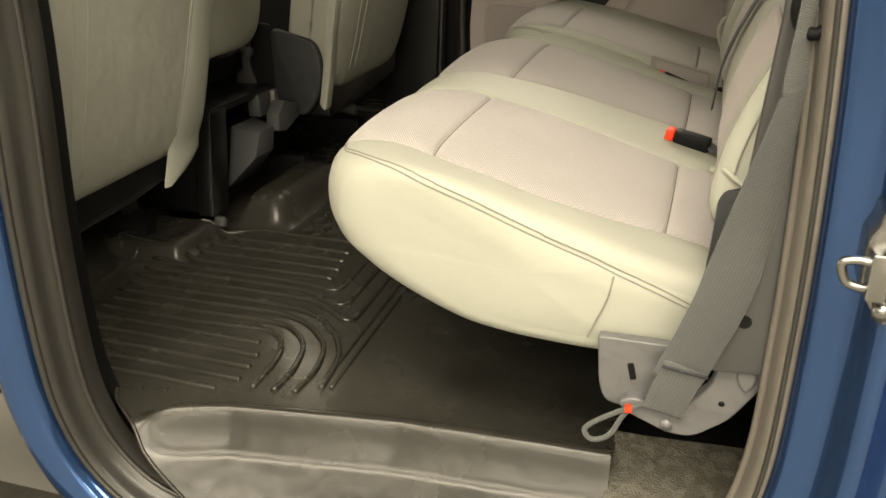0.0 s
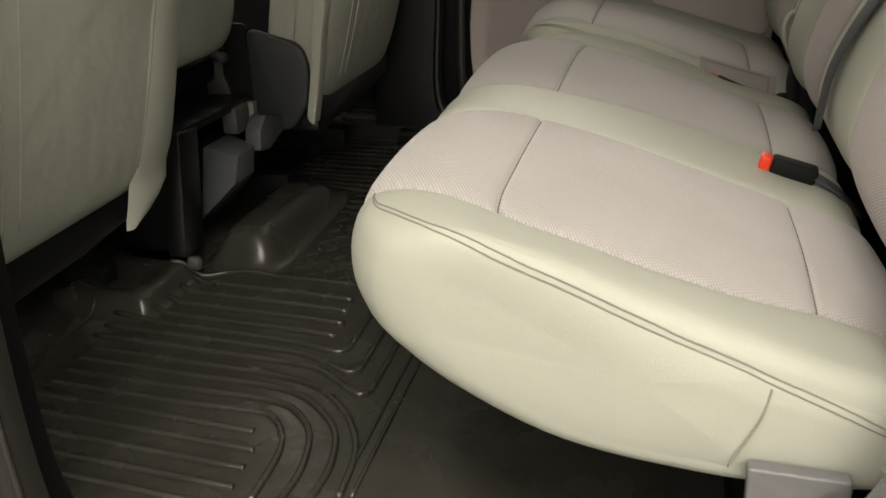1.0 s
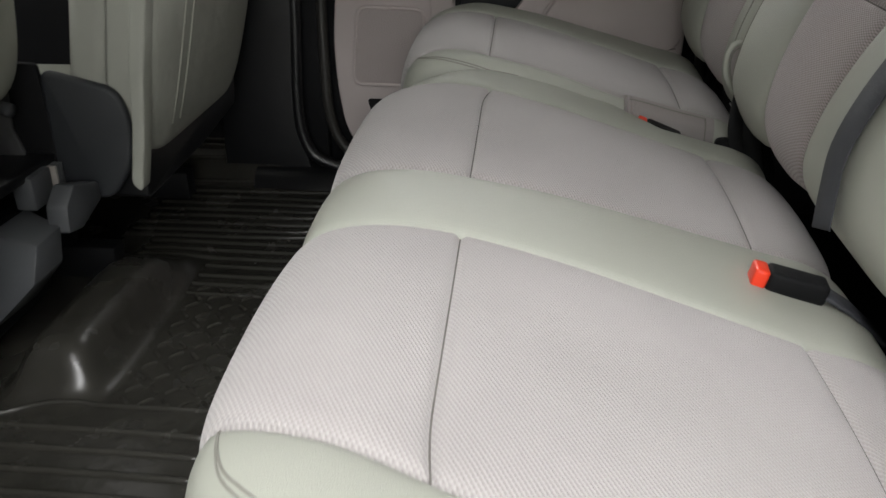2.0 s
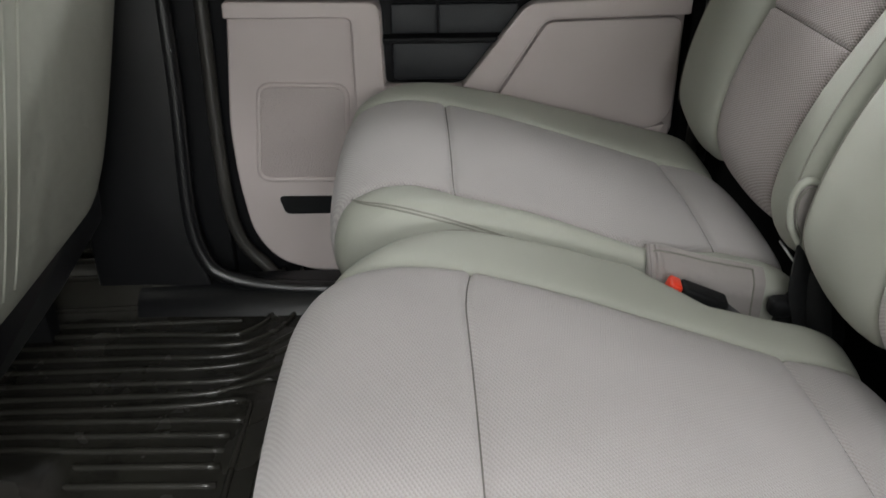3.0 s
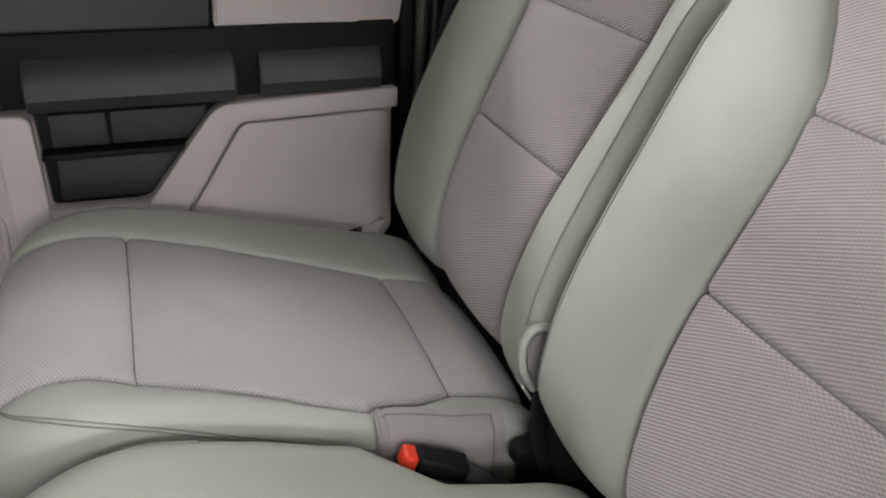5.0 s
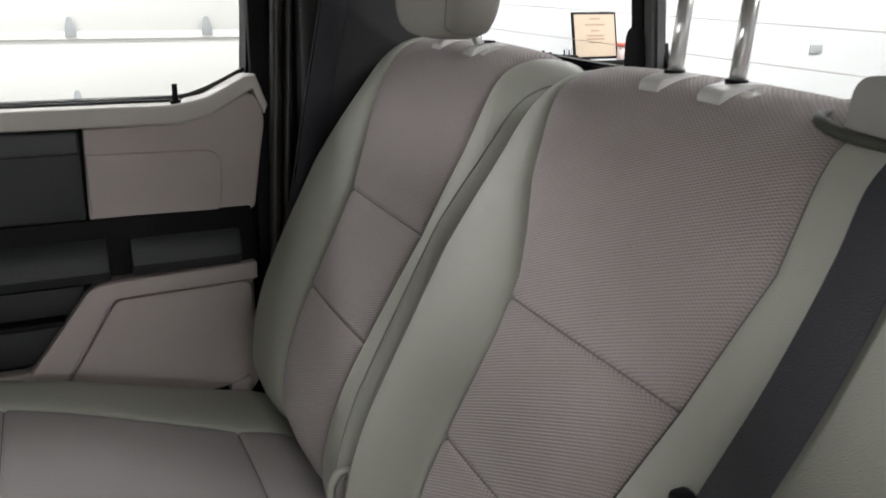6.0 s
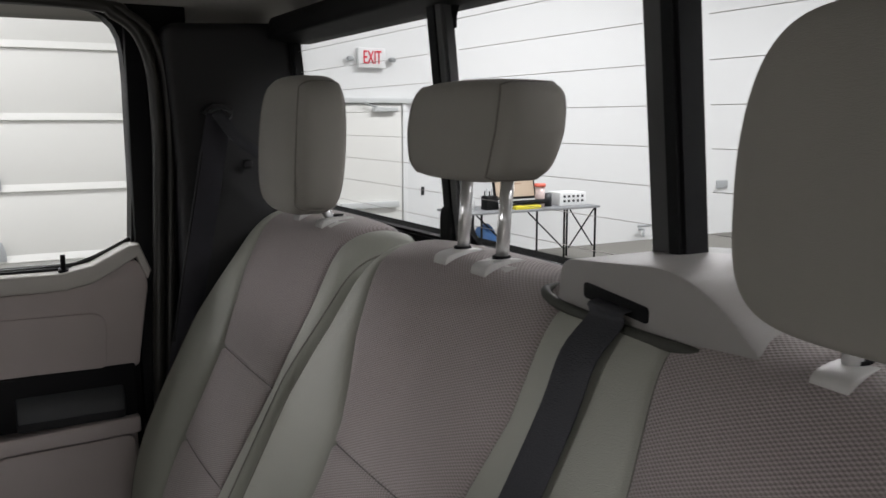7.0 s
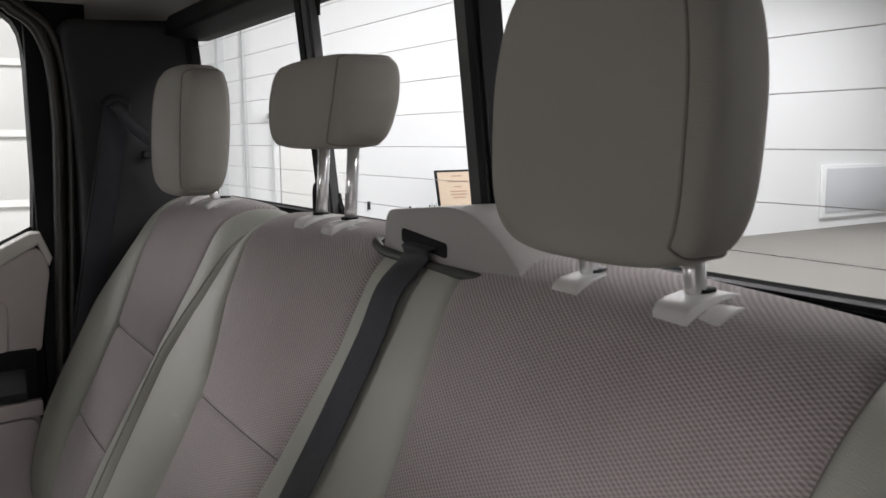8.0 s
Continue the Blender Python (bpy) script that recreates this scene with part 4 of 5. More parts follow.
# grey inner quarter trim beside the bench, with a small round hole
quarter = prism("trim_quarter", rounded([(0.475, 0.236), (0.55, 0.240), (0.553, 0.5), (0.535, 0.9), (0.72, 0.9), (0.72, 1.2), (0.50, 1.2), (0.505, 0.62), (0.49, 0.40)], 0.01), -0.088, -0.070, "y", QUARTER_GREY, None, 0.004)
tagged(quarter, "warm grey plastic quarter trim panel", "trim", kind="structure")
tagged(prism("trim_hole", [(0.511 + 0.0078 * math.cos(t), 0.303 + 0.0078 * math.sin(t)) for t in np.linspace(0, 2 * math.pi, 17)[:-1]], -0.0890, -0.086, "y", BLACK_PLASTIC, None, 0.0), "black round hole in the trim", "trim", kind="structure")
tagged(grid_mesh("trim_sill", lambda u, v: (u, -0.115 + 0.13 * v, -0.14 + 0.06 * (1 - (1 - v) ** 2)), np.linspace(-0.42, 0.56, 50), np.linspace(0, 1, 14), MAT_RUBBER), "black rubber covered door sill", "sill", kind="structure")
tagged(grid_mesh("trim_rocker", lambda u, v: (u, -0.32 + 0.215 * v, -0.165 + 0.02 * v), np.linspace(-0.62, 0.75, 30), np.linspace(0, 1, 8), MAT_RUBBER), "black rubber step along the sill", "sill", kind="structure")
tagged(grid_mesh("trim_sill_carpet", lambda u, v: (u, -0.10 + 0.2 * v, -0.045 + 0.05 * v + 0.05 * max(0, u - 0.42)), np.linspace(0.375, 0.56, 20), np.linspace(0, 1, 16), surface("grey_sill_cover", (0.105, 0.10, 0.084), 0.27, vary=0.5, spots=60, grain=0.0010, grain_scale=420, soft_bump=0.004, soft_scale=30)), "grey speckled sill covering", "sill", kind="structure")

striker = thing("door_striker", "zinc steel door striker loop bolted to the blue pillar", "door striker", "", (0.62, -0.20, 0.42))
tube("loop", spline([(0.640, -0.208, 0.4365), (0.598, -0.208, 0.4365), (0.584, -0.208, 0.4375), (0.5735, -0.208, 0.4350), (0.5725, -0.208, 0.4285), (0.578, -0.208, 0.4165), (0.588, -0.208, 0.4125), (0.600, -0.207, 0.4115), (0.640, -0.207, 0.4115)], 6), 0.0042, ZINC, striker, 10)
prism("plate", rounded([(0.600, 0.392), (0.612, 0.372), (0.650, 0.372), (0.650, 0.478), (0.600, 0.478), (0.598, 0.462), (0.592, 0.452), (0.592, 0.404)], 0.005), -0.196, -0.150, "y", ZINC, striker, 0.003, segs=3)
prism("clamp", rounded([(0.594, 0.402), (0.610, 0.402), (0.610, 0.446), (0.594, 0.446)], 0.003), -0.214, -0.190, "y", ZINC, striker, 0.002, segs=2)
for zb in (0.388, 0.462):
    tube("bolt", [(0.612, -0.206, zb), (0.612, -0.193, zb)], 0.009, ZINC, striker, 6)

# near belt: anchor bracket on the floor, webbing up to its guide
bracket = thing("belt_anchor_bracket", "grey painted steel seat belt anchor bracket", "bracket", "", (0.44, -0.02, 0.1))
prism("plate", rounded([(0.385, 0.170), (0.397, 0.158), (0.446, 0.138), (0.474, 0.138), (0.511, 0.168), (0.540, 0.215), (0.551, 0.252), (0.495, 0.250), (0.487, 0.208), (0.458, 0.176), (0.429, 0.170), (0.405, 0.182)], 0.012), -0.076, -0.056, "y", STEEL, bracket, 0.0085, segs=5)
prism("ear", rounded([(0.357, 0.246), (0.361, 0.184), (0.370, 0.157), (0.399, 0.155), (0.440, 0.165), (0.440, 0.246)], [0.004, 0.014, 0.014, 0.01, 0.01, 0.004]), -0.060, -0.045, "y", STEEL, bracket, 0.007, segs=4)
prism("rib", rounded([(0.510, 0.250), (0.513, 0.222), (0.524, 0.208), (0.534, 0.222), (0.533, 0.250)], 0.008), -0.081, -0.068, "y", STEEL, bracket, 0.006, segs=4)
tube("bolt", [(0.444, -0.0785, 0.150), (0.444, -0.070, 0.150)], 0.008, STEEL, bracket, 6)
tube("hole", [(0.501, -0.0768, 0.190), (0.501, -0.070, 0.190)], 0.0035, BLACK_PLASTIC, bracket, 12)
prism("slot", rounded([(0.393, 0.215), (0.400, 0.217), (0.405, 0.196), (0.398, 0.194)], 0.002), -0.0615, -0.055, "y", BLACK_PLASTIC, bracket, 0.0)
near_belt = thing("outer_shoulder_belt", "grey webbing seat belt running up beside the bench", "seat belt", "", (0.47, -0.06, 0.3))
near_path = spline([(0.449, -0.094, 0.222), (0.466, -0.100, 0.272), (0.488, -0.102, 0.343), (0.509, -0.104, 0.46), (0.525, -0.106, 0.548), (0.527, -0.106, 0.61), (0.55, -0.075, 0.95)], 6)
near_turn = [(1, 0.25 + 1.6 * max(0.0, (p.z - 0.36) / 0.25) if p.z < 0.61 else 1.85, -0.3) for p in near_path]
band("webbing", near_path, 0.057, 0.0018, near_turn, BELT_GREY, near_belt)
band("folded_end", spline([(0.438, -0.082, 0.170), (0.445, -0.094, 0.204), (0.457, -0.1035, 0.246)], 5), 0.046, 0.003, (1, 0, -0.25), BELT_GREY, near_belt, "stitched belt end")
band("stitch_row", [(0.4335, -0.1055, 0.2455), (0.482, -0.1055, 0.2385)], 0.003, 0.002, (0, 0, 1), BELT, near_belt)
tube("ring", [(0.53 + 0.016 * math.cos(t), -0.107, 0.628 + 0.022 * math.sin(t)) for t in np.linspace(0, 2 * math.pi, 24)[:-1]], 0.006, BLACK_PLASTIC, near_belt, 8, closed=True)
loop_strap = thing("release_loop", "grey cord release loop with red tag", "cord", "", (0.39, -0.07, 0.09))
tube("cord", spline([(0.435, -0.078, 0.185), (0.405, -0.080, 0.170), (0.372, -0.082, 0.150), (0.352, -0.084, 0.132), (0.360, -0.084, 0.118), (0.380, -0.082, 0.126), (0.394, -0.080, 0.155), (0.404, -0.078, 0.168)], 6), 0.0032, BELT_GREY, loop_strap, 7)
box("tag", (0.396, -0.086, 0.164), (0.404, -0.078, 0.172), RED, loop_strap, 0.001)

# ---- far rear door ----
far_door = thing("rear_passenger_door", "closed rear door with beige and black inner trim", "car door", "", (0.1, 1.55, 0.03))
box("door_shell", (-0.285, 1.558, -0.02), (0.56, 1.60, 0.79), BLACK_PLASTIC, far_door, 0.006)
lower = [(-0.227, 0.528), (0.014, 0.524), (0.018, 0.386), (0.146, 0.383), (0.250, 0.520), (0.500, 0.530), (0.500, 0.30), (0.485, 0.28), (0.455, 0.265), (0.445, 0.305), (0.30, 0.29), (0.25, 0.06), (0.0, 0.035), (-0.12, 0.038), (-0.19, 0.064), (-0.228, 0.118), (-0.243, 0.227), (-0.246, 0.32)]
prism("lower_panel", rounded(lower, [0.012, 0.02, 0.008, 0.02, 0.02, 0.012, 0.01, 0.01, 0.01, 0.01, 0.03, 0.02, 0.02, 0.03, 0.03, 0.04, 0.04, 0.03]), 1.524, 1.560, "y", DOOR_BEIGE, far_door, 0.006, "pinkish beige lower door trim", 3)
prism("panel_frame", rounded([(-0.229, 0.529), (0.012, 0.525), (0.016, 0.392), (0.02, 0.33), (-0.02, 0.25), (-0.03, 0.30), (-0.032, 0.502), (-0.230, 0.503)], [0.008, 0.018, 0.006, 0.02, 0.02, 0.02, 0.014, 0.004]), 1.500, 1.526, "y", DOOR_BEIGE, far_door, 0.005, segs=3)
prism("pocket_rim", rounded([(-0.005, 0.392), (0.150, 0.390), (0.155, 0.365), (-0.005, 0.36)], 0.006), 1.506, 1.526, "y", DOOR_BEIGE, far_door, 0.004)
prism("arm_frame", rounded([(0.138, 0.384), (0.243, 0.522), (0.502, 0.532), (0.502, 0.502), (0.272, 0.496), (0.188, 0.366), (0.15, 0.36)], [0.012, 0.02, 0.006, 0.004, 0.014, 0.004, 0.004]), 1.500, 1.526, "y", DOOR_BEIGE, far_door, 0.006, segs=3)
prism("arm_inset", rounded([(0.195, 0.36), (0.277, 0.49), (0.494, 0.496), (0.494, 0.325), (0.44, 0.305), (0.30, 0.305)], [0.004, 0.012, 0.02, 0.035, 0.02, 0.01]), 1.512, 1.527, "y", DOOR_BEIGE, far_door, 0.008, segs=4)
prism("trim_post", rounded([(0.448, 0.31), (0.485, 0.318), (0.478, 0.24), (0.445, 0.24)], 0.004), 1.51, 1.53, "y", DOOR_BEIGE, far_door, 0.004)
spk = rounded([(-0.190, 0.392), (-0.046, 0.388), (-0.052, 0.222), (-0.205, 0.224)], 0.022)
speaker = prism("speaker_grille", spk, 1.5205, 1.526, "y", surface("grille_beige", (0.40, 0.355, 0.34), 0.6, vary=0.05, grain=0.0012, grain_scale=420), far_door, 0.002, "perforated beige speaker grille")
tube("grille_rim", [(a, 1.521, b) for a, b in spk], 0.0042, DOOR_BEIGE, speaker, 8, closed=True)
prism("door_slot", rounded([(-0.176, 0.191), (-0.06, 0.190), (-0.06, 0.157), (-0.166, 0.157)], 0.01), 1.5215, 1.53, "y", BLACK_PLASTIC, far_door, 0.0, "black slot")
# dark pocket with switch blanks
box("pocket_back", (0.012, 1.545, 0.375), (0.26, 1.558, 0.54), BLACK_PLASTIC, far_door, 0.0)
box("pocket_panel", (0.030, 1.530, 0.470), (0.102, 1.546, 0.516), POCKET, far_door, 0.003)
box("pocket_panel", (0.106, 1.530, 0.470), (0.232, 1.546, 0.516), POCKET, far_door, 0.003)
box("pocket_panel", (0.030, 1.530, 0.393), (0.205, 1.546, 0.455), POCKET, far_door, 0.006)
box("pocket_shelf", (0.016, 1.515, 0.457), (0.20, 1.548, 0.466), BLACK_PLASTIC, far_door, 0.002)
# armrest band
for lo, hi, dpt in ((-0.24, -0.018, 1.495), (0.012, 0.272, 1.478), (0.305, 0.478, 1.495)):
    armp = [(dpt + 0.012, 0.532), (dpt, 0.55), (dpt + 0.004, 0.572), (dpt + 0.022, 0.592), (1.558, 0.600), (1.558, 0.532)]
    prism("armrest_pad", armp, lo, hi, "x", DARK_PLASTIC, far_door, 0.004, "dark grey armrest pad", 3)
box("armrest_base", (-0.245, 1.515, 0.53), (0.50, 1.558, 0.625), BLACK_PLASTIC, far_door, 0.004)
# upper panels and window sill
prism("upper_panel", rounded([(0.252, 0.624), (0.508, 0.618), (0.520, 0.70), (0.532, 0.772), (0.512, 0.815), (0.44, 0.775), (0.395, 0.766), (0.256, 0.764)], [0.004, 0.01, 0.02, 0.02, 0.02, 0.03, 0.02, 0.004]), 1.520, 1.560, "y", DOOR_BEIGE, far_door, 0.006, "beige upper door trim", 3)
prism("upper_inset", rounded([(0.256, 0.628), (0.452, 0.624), (0.458, 0.722), (0.256, 0.726)], [0.002, 0.01, 0.03, 0.002]), 1.514, 1.522, "y", DOOR_BEIGE, far_door, 0.004, segs=3)
prism("upper_dark_panel", rounded([(-0.24, 0.626), (0.248, 0.624), (0.250, 0.762), (-0.24, 0.765)], 0.006), 1.520, 1.560, "y", DARK_PLASTIC, far_door, 0.005, "dark grey upper door panel")
box("upper_pad", (-0.24, 1.512, 0.728), (0.248, 1.524, 0.763), MID_PLASTIC, far_door, 0.005, "soft grey pad under the sill", 3)
sill_o = [(-0.245, 0.768), (0.395, 0.766), (0.44, 0.775), (0.512, 0.815), (0.530, 0.775), (0.536, 0.79), (0.518, 0.838), (0.50, 0.836), (0.44, 0.806), (0.39, 0.796), (-0.245, 0.798)]
prism("window_sill", sill_o, 1.512, 1.590, "y", surface("pale_sill", (0.55, 0.53, 0.49), 0.5, vary=0.03), far_door, 0.005, "pale sill along the window", 3)
tube("window_rubber", spline([(-0.245, 1.565, 0.800), (0.2, 1.565, 0.799), (0.38, 1.565, 0.800), (0.44, 1.565, 0.810), (0.51, 1.565, 0.842)], 8), 0.004, RUBBER, far_door, 8)
pin = tube("lock_pin", spline([(0.395, 1.53, 0.78), (0.395, 1.53, 0.792), (0.395, 1.53, 0.812), (0.395, 1.53, 0.826)], 3), 0.0042, BLACK_PLASTIC, far_door, 10)
tube("pin_collar", [(0.395, 1.53, 0.794), (0.395, 1.53, 0.801)], 0.0085, BLACK_PLASTIC, pin, 14)
frame_o = rounded([(-0.29, 0.79), (0.545, 0.79), (0.575, 1.02), (0.545, 1.27), (-0.26, 1.27)], [0, 0, 0.1, 0.06, 0.02])
frame_i = rounded([(-0.245, 0.80), (0.508, 0.80), (0.521, 1.02), (0.510, 1.238), (-0.22, 1.245)], [0, 0, 0.1, 0.07, 0.03])
fv = [(a, 1.55, b) for a, b in frame_o] + [(a, 1.55, b) for a, b in frame_i] + [(a, 1.60, b) for a, b in frame_o] + [(a, 1.60, b) for a, b in frame_i]
nf = len(frame_o)
ff = []
for i in range(nf):
    j = (i + 1) % nf
    ff += [(i, j, nf + j, nf + i), (2 * nf + i, 3 * nf + i, 3 * nf + j, 2 * nf + j), (nf + i, nf + j, 3 * nf + j, 3 * nf + i), (i, 2 * nf + i, 2 * nf + j, j)]
mesh_ob("window_frame", fv, ff, BLACK_PLASTIC, far_door, smooth=False)
pane = box("window_pane", (-0.26, 1.584, 0.79), (0.55, 1.588, 1.26), CLEAR, far_door, 0.0, "clear window glass")
pane.visible_shadow = False

# far pillars
bpil = prism("pillar_front_far", rounded([(-0.50, 1.23), (-0.50, 0.03), (-0.300, 0.03), (-0.312, 0.085), (-0.326, 0.17), (-0.319, 0.32), (-0.316, 0.60), (-0.30, 1.23)], [0, 0, 0.01, 0.03, 0.05, 0.05, 0.1, 0]), 1.478, 1.60, "y", GLOSS_BLACK, None, 0.022, segs=7)
tagged(tube("trim_sill_ridge_far", spline([(-0.316, 1.490, 0.62), (-0.317, 1.488, 0.40), (-0.325, 1.486, 0.18), (-0.308, 1.483, 0.090), (-0.270, 1.479, 0.055), (-0.18, 1.474, 0.037), (0.0, 1.470, 0.032), (0.5, 1.470, 0.03)], 10), 0.013, GLOSS_BLACK, None, 12), "glossy black rounded edge of the pillar and sill trim", "trim", kind="structure")
tagged(box("pillar_recess_far", (-0.335, 1.530, 0.0), (-0.27, 1.60, 1.25), BLACK_PLASTIC, None, 0.004), "black recessed door jamb", "pillar", kind="structure")
tagged(bpil, "glossy black plastic pillar trim", "pillar", kind="structure")
tagged(prism("trim_sill_far", [(1.435, 0.0), (1.450, 0.026), (1.475, 0.040), (1.515, 0.046), (1.535, 0.030), (1.545, 0.0)], -0.43, 0.52, "x", GLOSS_BLACK, None, 0.006), "glossy black sill trim under the far door", "sill", kind="structure")
tagged(tube("door_seal_far", spline([(-0.268, 1.535, 1.20), (-0.268, 1.535, 0.6), (-0.27, 1.53, 0.30), (-0.262, 1.53, 0.14), (-0.22, 1.53, 0.06), (-0.13, 1.53, 0.015), (0.3, 1.53, 0.0)], 8), 0.012, RUBBER, None, 10), "black rubber door seal", "door seal", kind="structure")
tagged(prism("pillar_rear_far", rounded([(0.575, -0.1), (0.845, -0.1), (0.80, 1.225), (0.565, 1.215), (0.585, 1.0)], [0, 0, 0.02, 0.03, 0.1]), 1.475, 1.60, "y", PILLAR_BLACK, None, 0.02, segs=4), "matt black rear pillar trim", "pillar", kind="structure")
for dx, rr in ((0.0, 0.011), (0.02, 0.008)):
    tagged(tube("door_seal_pillar", spline([(0.535 + dx, 1.515, 0.25), (0.54 + dx, 1.515, 0.6), (0.552 + dx, 1.515, 0.85), (0.558 + dx, 1.51, 1.05), (0.545 + dx, 1.505, 1.17), (0.50 + dx, 1.50, 1.225), (0.40 + dx, 1.50, 1.243), (-0.2, 1.50, 1.25)], 8), rr, RUBBER, None, 10), "black rubber window seal", "door seal", kind="structure")
far_belt = thing("far_shoulder_belt", "dark webbing belt through a pillar guide", "seat belt", "", (0.63, 1.45, 0.9))
prism("guide", rounded([(0.622, 1.066), (0.640, 1.082), (0.668, 1.080), (0.676, 1.066), (0.664, 1.052), (0.646, 1.056)], 0.006), 1.448, 1.478, "y", PILLAR_BLACK, far_belt, 0.005, segs=3)
tube("guide_loop", [(0.652 + 0.019 * math.cos(t), 1.448, 1.062 + 0.010 * math.sin(t)) for t in np.linspace(0, 2 * math.pi, 24)[:-1]], 0.0026, DARK_PLASTIC, far_belt, 8, closed=True, label="dark metal guide loop")
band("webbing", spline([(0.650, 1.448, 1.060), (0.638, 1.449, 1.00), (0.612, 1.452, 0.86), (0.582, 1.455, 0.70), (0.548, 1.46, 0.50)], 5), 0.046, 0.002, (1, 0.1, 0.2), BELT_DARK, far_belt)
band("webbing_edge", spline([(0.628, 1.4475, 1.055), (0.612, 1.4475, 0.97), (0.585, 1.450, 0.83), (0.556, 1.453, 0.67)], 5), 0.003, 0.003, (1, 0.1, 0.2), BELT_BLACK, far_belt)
band("webbing", spline([(0.644, 1.440, 1.066), (0.675, 1.425, 1.02), (0.72, 1.40, 0.985), (0.78, 1.37, 0.95)], 5), 0.020, 0.003, (0.3, 0.2, 1), BELT, far_belt)
superbox("belt_stop", (0.700, 1.462, 0.975), (0.018, 0.014, 0.016), 3, PILLAR_BLACK, far_belt, 6)

tagged(box("trim_jamb_far", (0.515, 1.535, 0.0), (0.62, 1.60, 1.26), BLACK_PLASTIC, None, 0.004), "black door jamb trim", "trim", kind="structure")
# headliner and roof
def roof_z(x, y):
    e = min(1.0, max(0.0, min((y + 0.12) / 0.2, (1.62 - y) / 0.2, (0.86 - x) / 0.14)))
    return 1.212 + 0.055 * (1 - (1 - e) ** 2)


tagged(grid_mesh("ceiling", lambda u, v: (u, v, roof_z(u, v)), np.linspace(-1.0, 0.86, 60), np.linspace(-0.12, 1.60, 60), HEADLINER), "grey cloth headliner", "ceiling", kind="structure")
tagged(box("roof", (-1.02, -0.18, 1.285), (0.90, 1.64, 1.32), BLUE, None, 0.01), "blue metal truck roof", "roof", kind="structure")
tagged(prism("trim_glass_header", rounded([(0.745, 1.195), (0.80, 1.188), (0.84, 1.19), (0.86, 1.24), (0.76, 1.235)], 0.008), -0.1, 1.49, "y", BLACK_PLASTIC, None, 0.0), "black trim above the rear glass", "trim", kind="structure")

# rear sliding glass
def gx(z):
    return 0.80 + (1.15 - z) * 0.10


glass = tagged(thing("window_rear", "three-pane rear glass with heater wires and black frames", "window", "", (0.82, 0.73, 0.88)), kind="structure")


def gbar(name, y0, y1, z0, z1, mat_, deep=0.022, lean=0.0, ahead=0.0):
    bm = bm_box((-deep / 2, 0, 0), (deep / 2, 1, 1), 0)
    for v in bm.verts:
        z = z0 + v.co.z * (z1 - z0)
        v.co = Vector((gx(z) + v.co.x - ahead, y0 + v.co.y * (y1 - y0) + lean * (z - 0.9), z))
    bmesh.ops.bevel(bm, geom=bm.edges[:], offset=0.004, segments=2, affect="EDGES")
    return bm_ob(name, bm, mat_, glass)


gbar("frame_bottom", -0.05, 1.48, 0.868, 0.895, BLACK_PLASTIC)
gbar("frame_top", -0.05, 1.48, 1.196, 1.22, BLACK_PLASTIC)
gbar("frame_side", 1.462, 1.50, 0.87, 1.22, BLACK_PLASTIC)
gbar("frame_side", -0.09, -0.04, 0.87, 1.22, BLACK_PLASTIC)
gbar("slider_frame", 0.910, 0.936, 0.88, 1.21, BLACK_PLASTIC, 0.026, ahead=0.004)
gbar("slider_seal", 0.892, 0.913, 0.88, 1.21, QUARTER_GREY, 0.018, ahead=0.008)
gbar("slider_post", 0.4985, 0.546, 0.88, 1.21, QUARTER_GREY, 0.024, ahead=0.006)
gbar("slider_edge", 0.497, 0.518, 0.88, 1.21, BLACK_PLASTIC, 0.034, ahead=0.008)
superbox("slider_latch", (gx(0.92) - 0.012, 0.924, 0.915), (0.022, 0.034, 0.055), 4, BLACK_PLASTIC, glass, 8)


def pane_corner(y, z, sy, sz, r):
    """Black border filling a pane's corner outside its rounded edge."""
    arc = [(y + sy * r * (1 - math.sin(t)), z + sz * r * (1 - math.cos(t))) for t in np.linspace(0, math.pi / 2, 9)]
    ring = [(y, z)] + arc
    n = len(ring)
    verts = [(gx(zz) - dx, yy, zz) for dx in (0.004, -0.003) for yy, zz in ring]
    faces = [tuple(range(n)), tuple(range(2 * n - 1, n - 1, -1))] + [(i, n + i, n + (i + 1) % n, (i + 1) % n) for i in range(n)]
    return mesh_ob("corner_border", verts, faces, BLACK_PLASTIC, glass, smooth=False)


for ya, yb, rad in ((0.934, 1.464, 0.022), (0.552, 0.894, 0.034), (-0.042, 0.500, 0.026)):
    for yc_, sy_ in ((ya, 1), (yb, -1)):
        for zc_, sz_ in ((0.893, 1), (1.197, -1)):
            pane_corner(yc_, zc_, sy_, sz_, rad)
for y0, y1 in ((0.93, 1.47), (0.545, 0.905), (-0.05, 0.5)):
    bm = bmesh.new()
    q = [bm.verts.new((gx(z) + dx, y, z)) for dx in (0.004, 0.008) for y, z in ((y0, 0.88), (y1, 0.88), (y1, 1.21), (y0, 1.21))]
    for f in ((0, 1, 2, 3), (7, 6, 5, 4), (0, 4, 5, 1), (1, 5, 6, 2), (2, 6, 7, 3), (3, 7, 4, 0)):
        bm.faces.new([q[i] for i in f])
    pn = bm_ob("pane", bm, CLEAR, glass)
    pn.visible_shadow = False
    for k in range(8):
        z = 0.918 + k * 0.0365
        tube("heater_wire", [(gx(z) + 0.003, y0 + 0.012, z), (gx(z) + 0.003, y1 - 0.012, z)], 0.00036, WIRE, pn, 5)
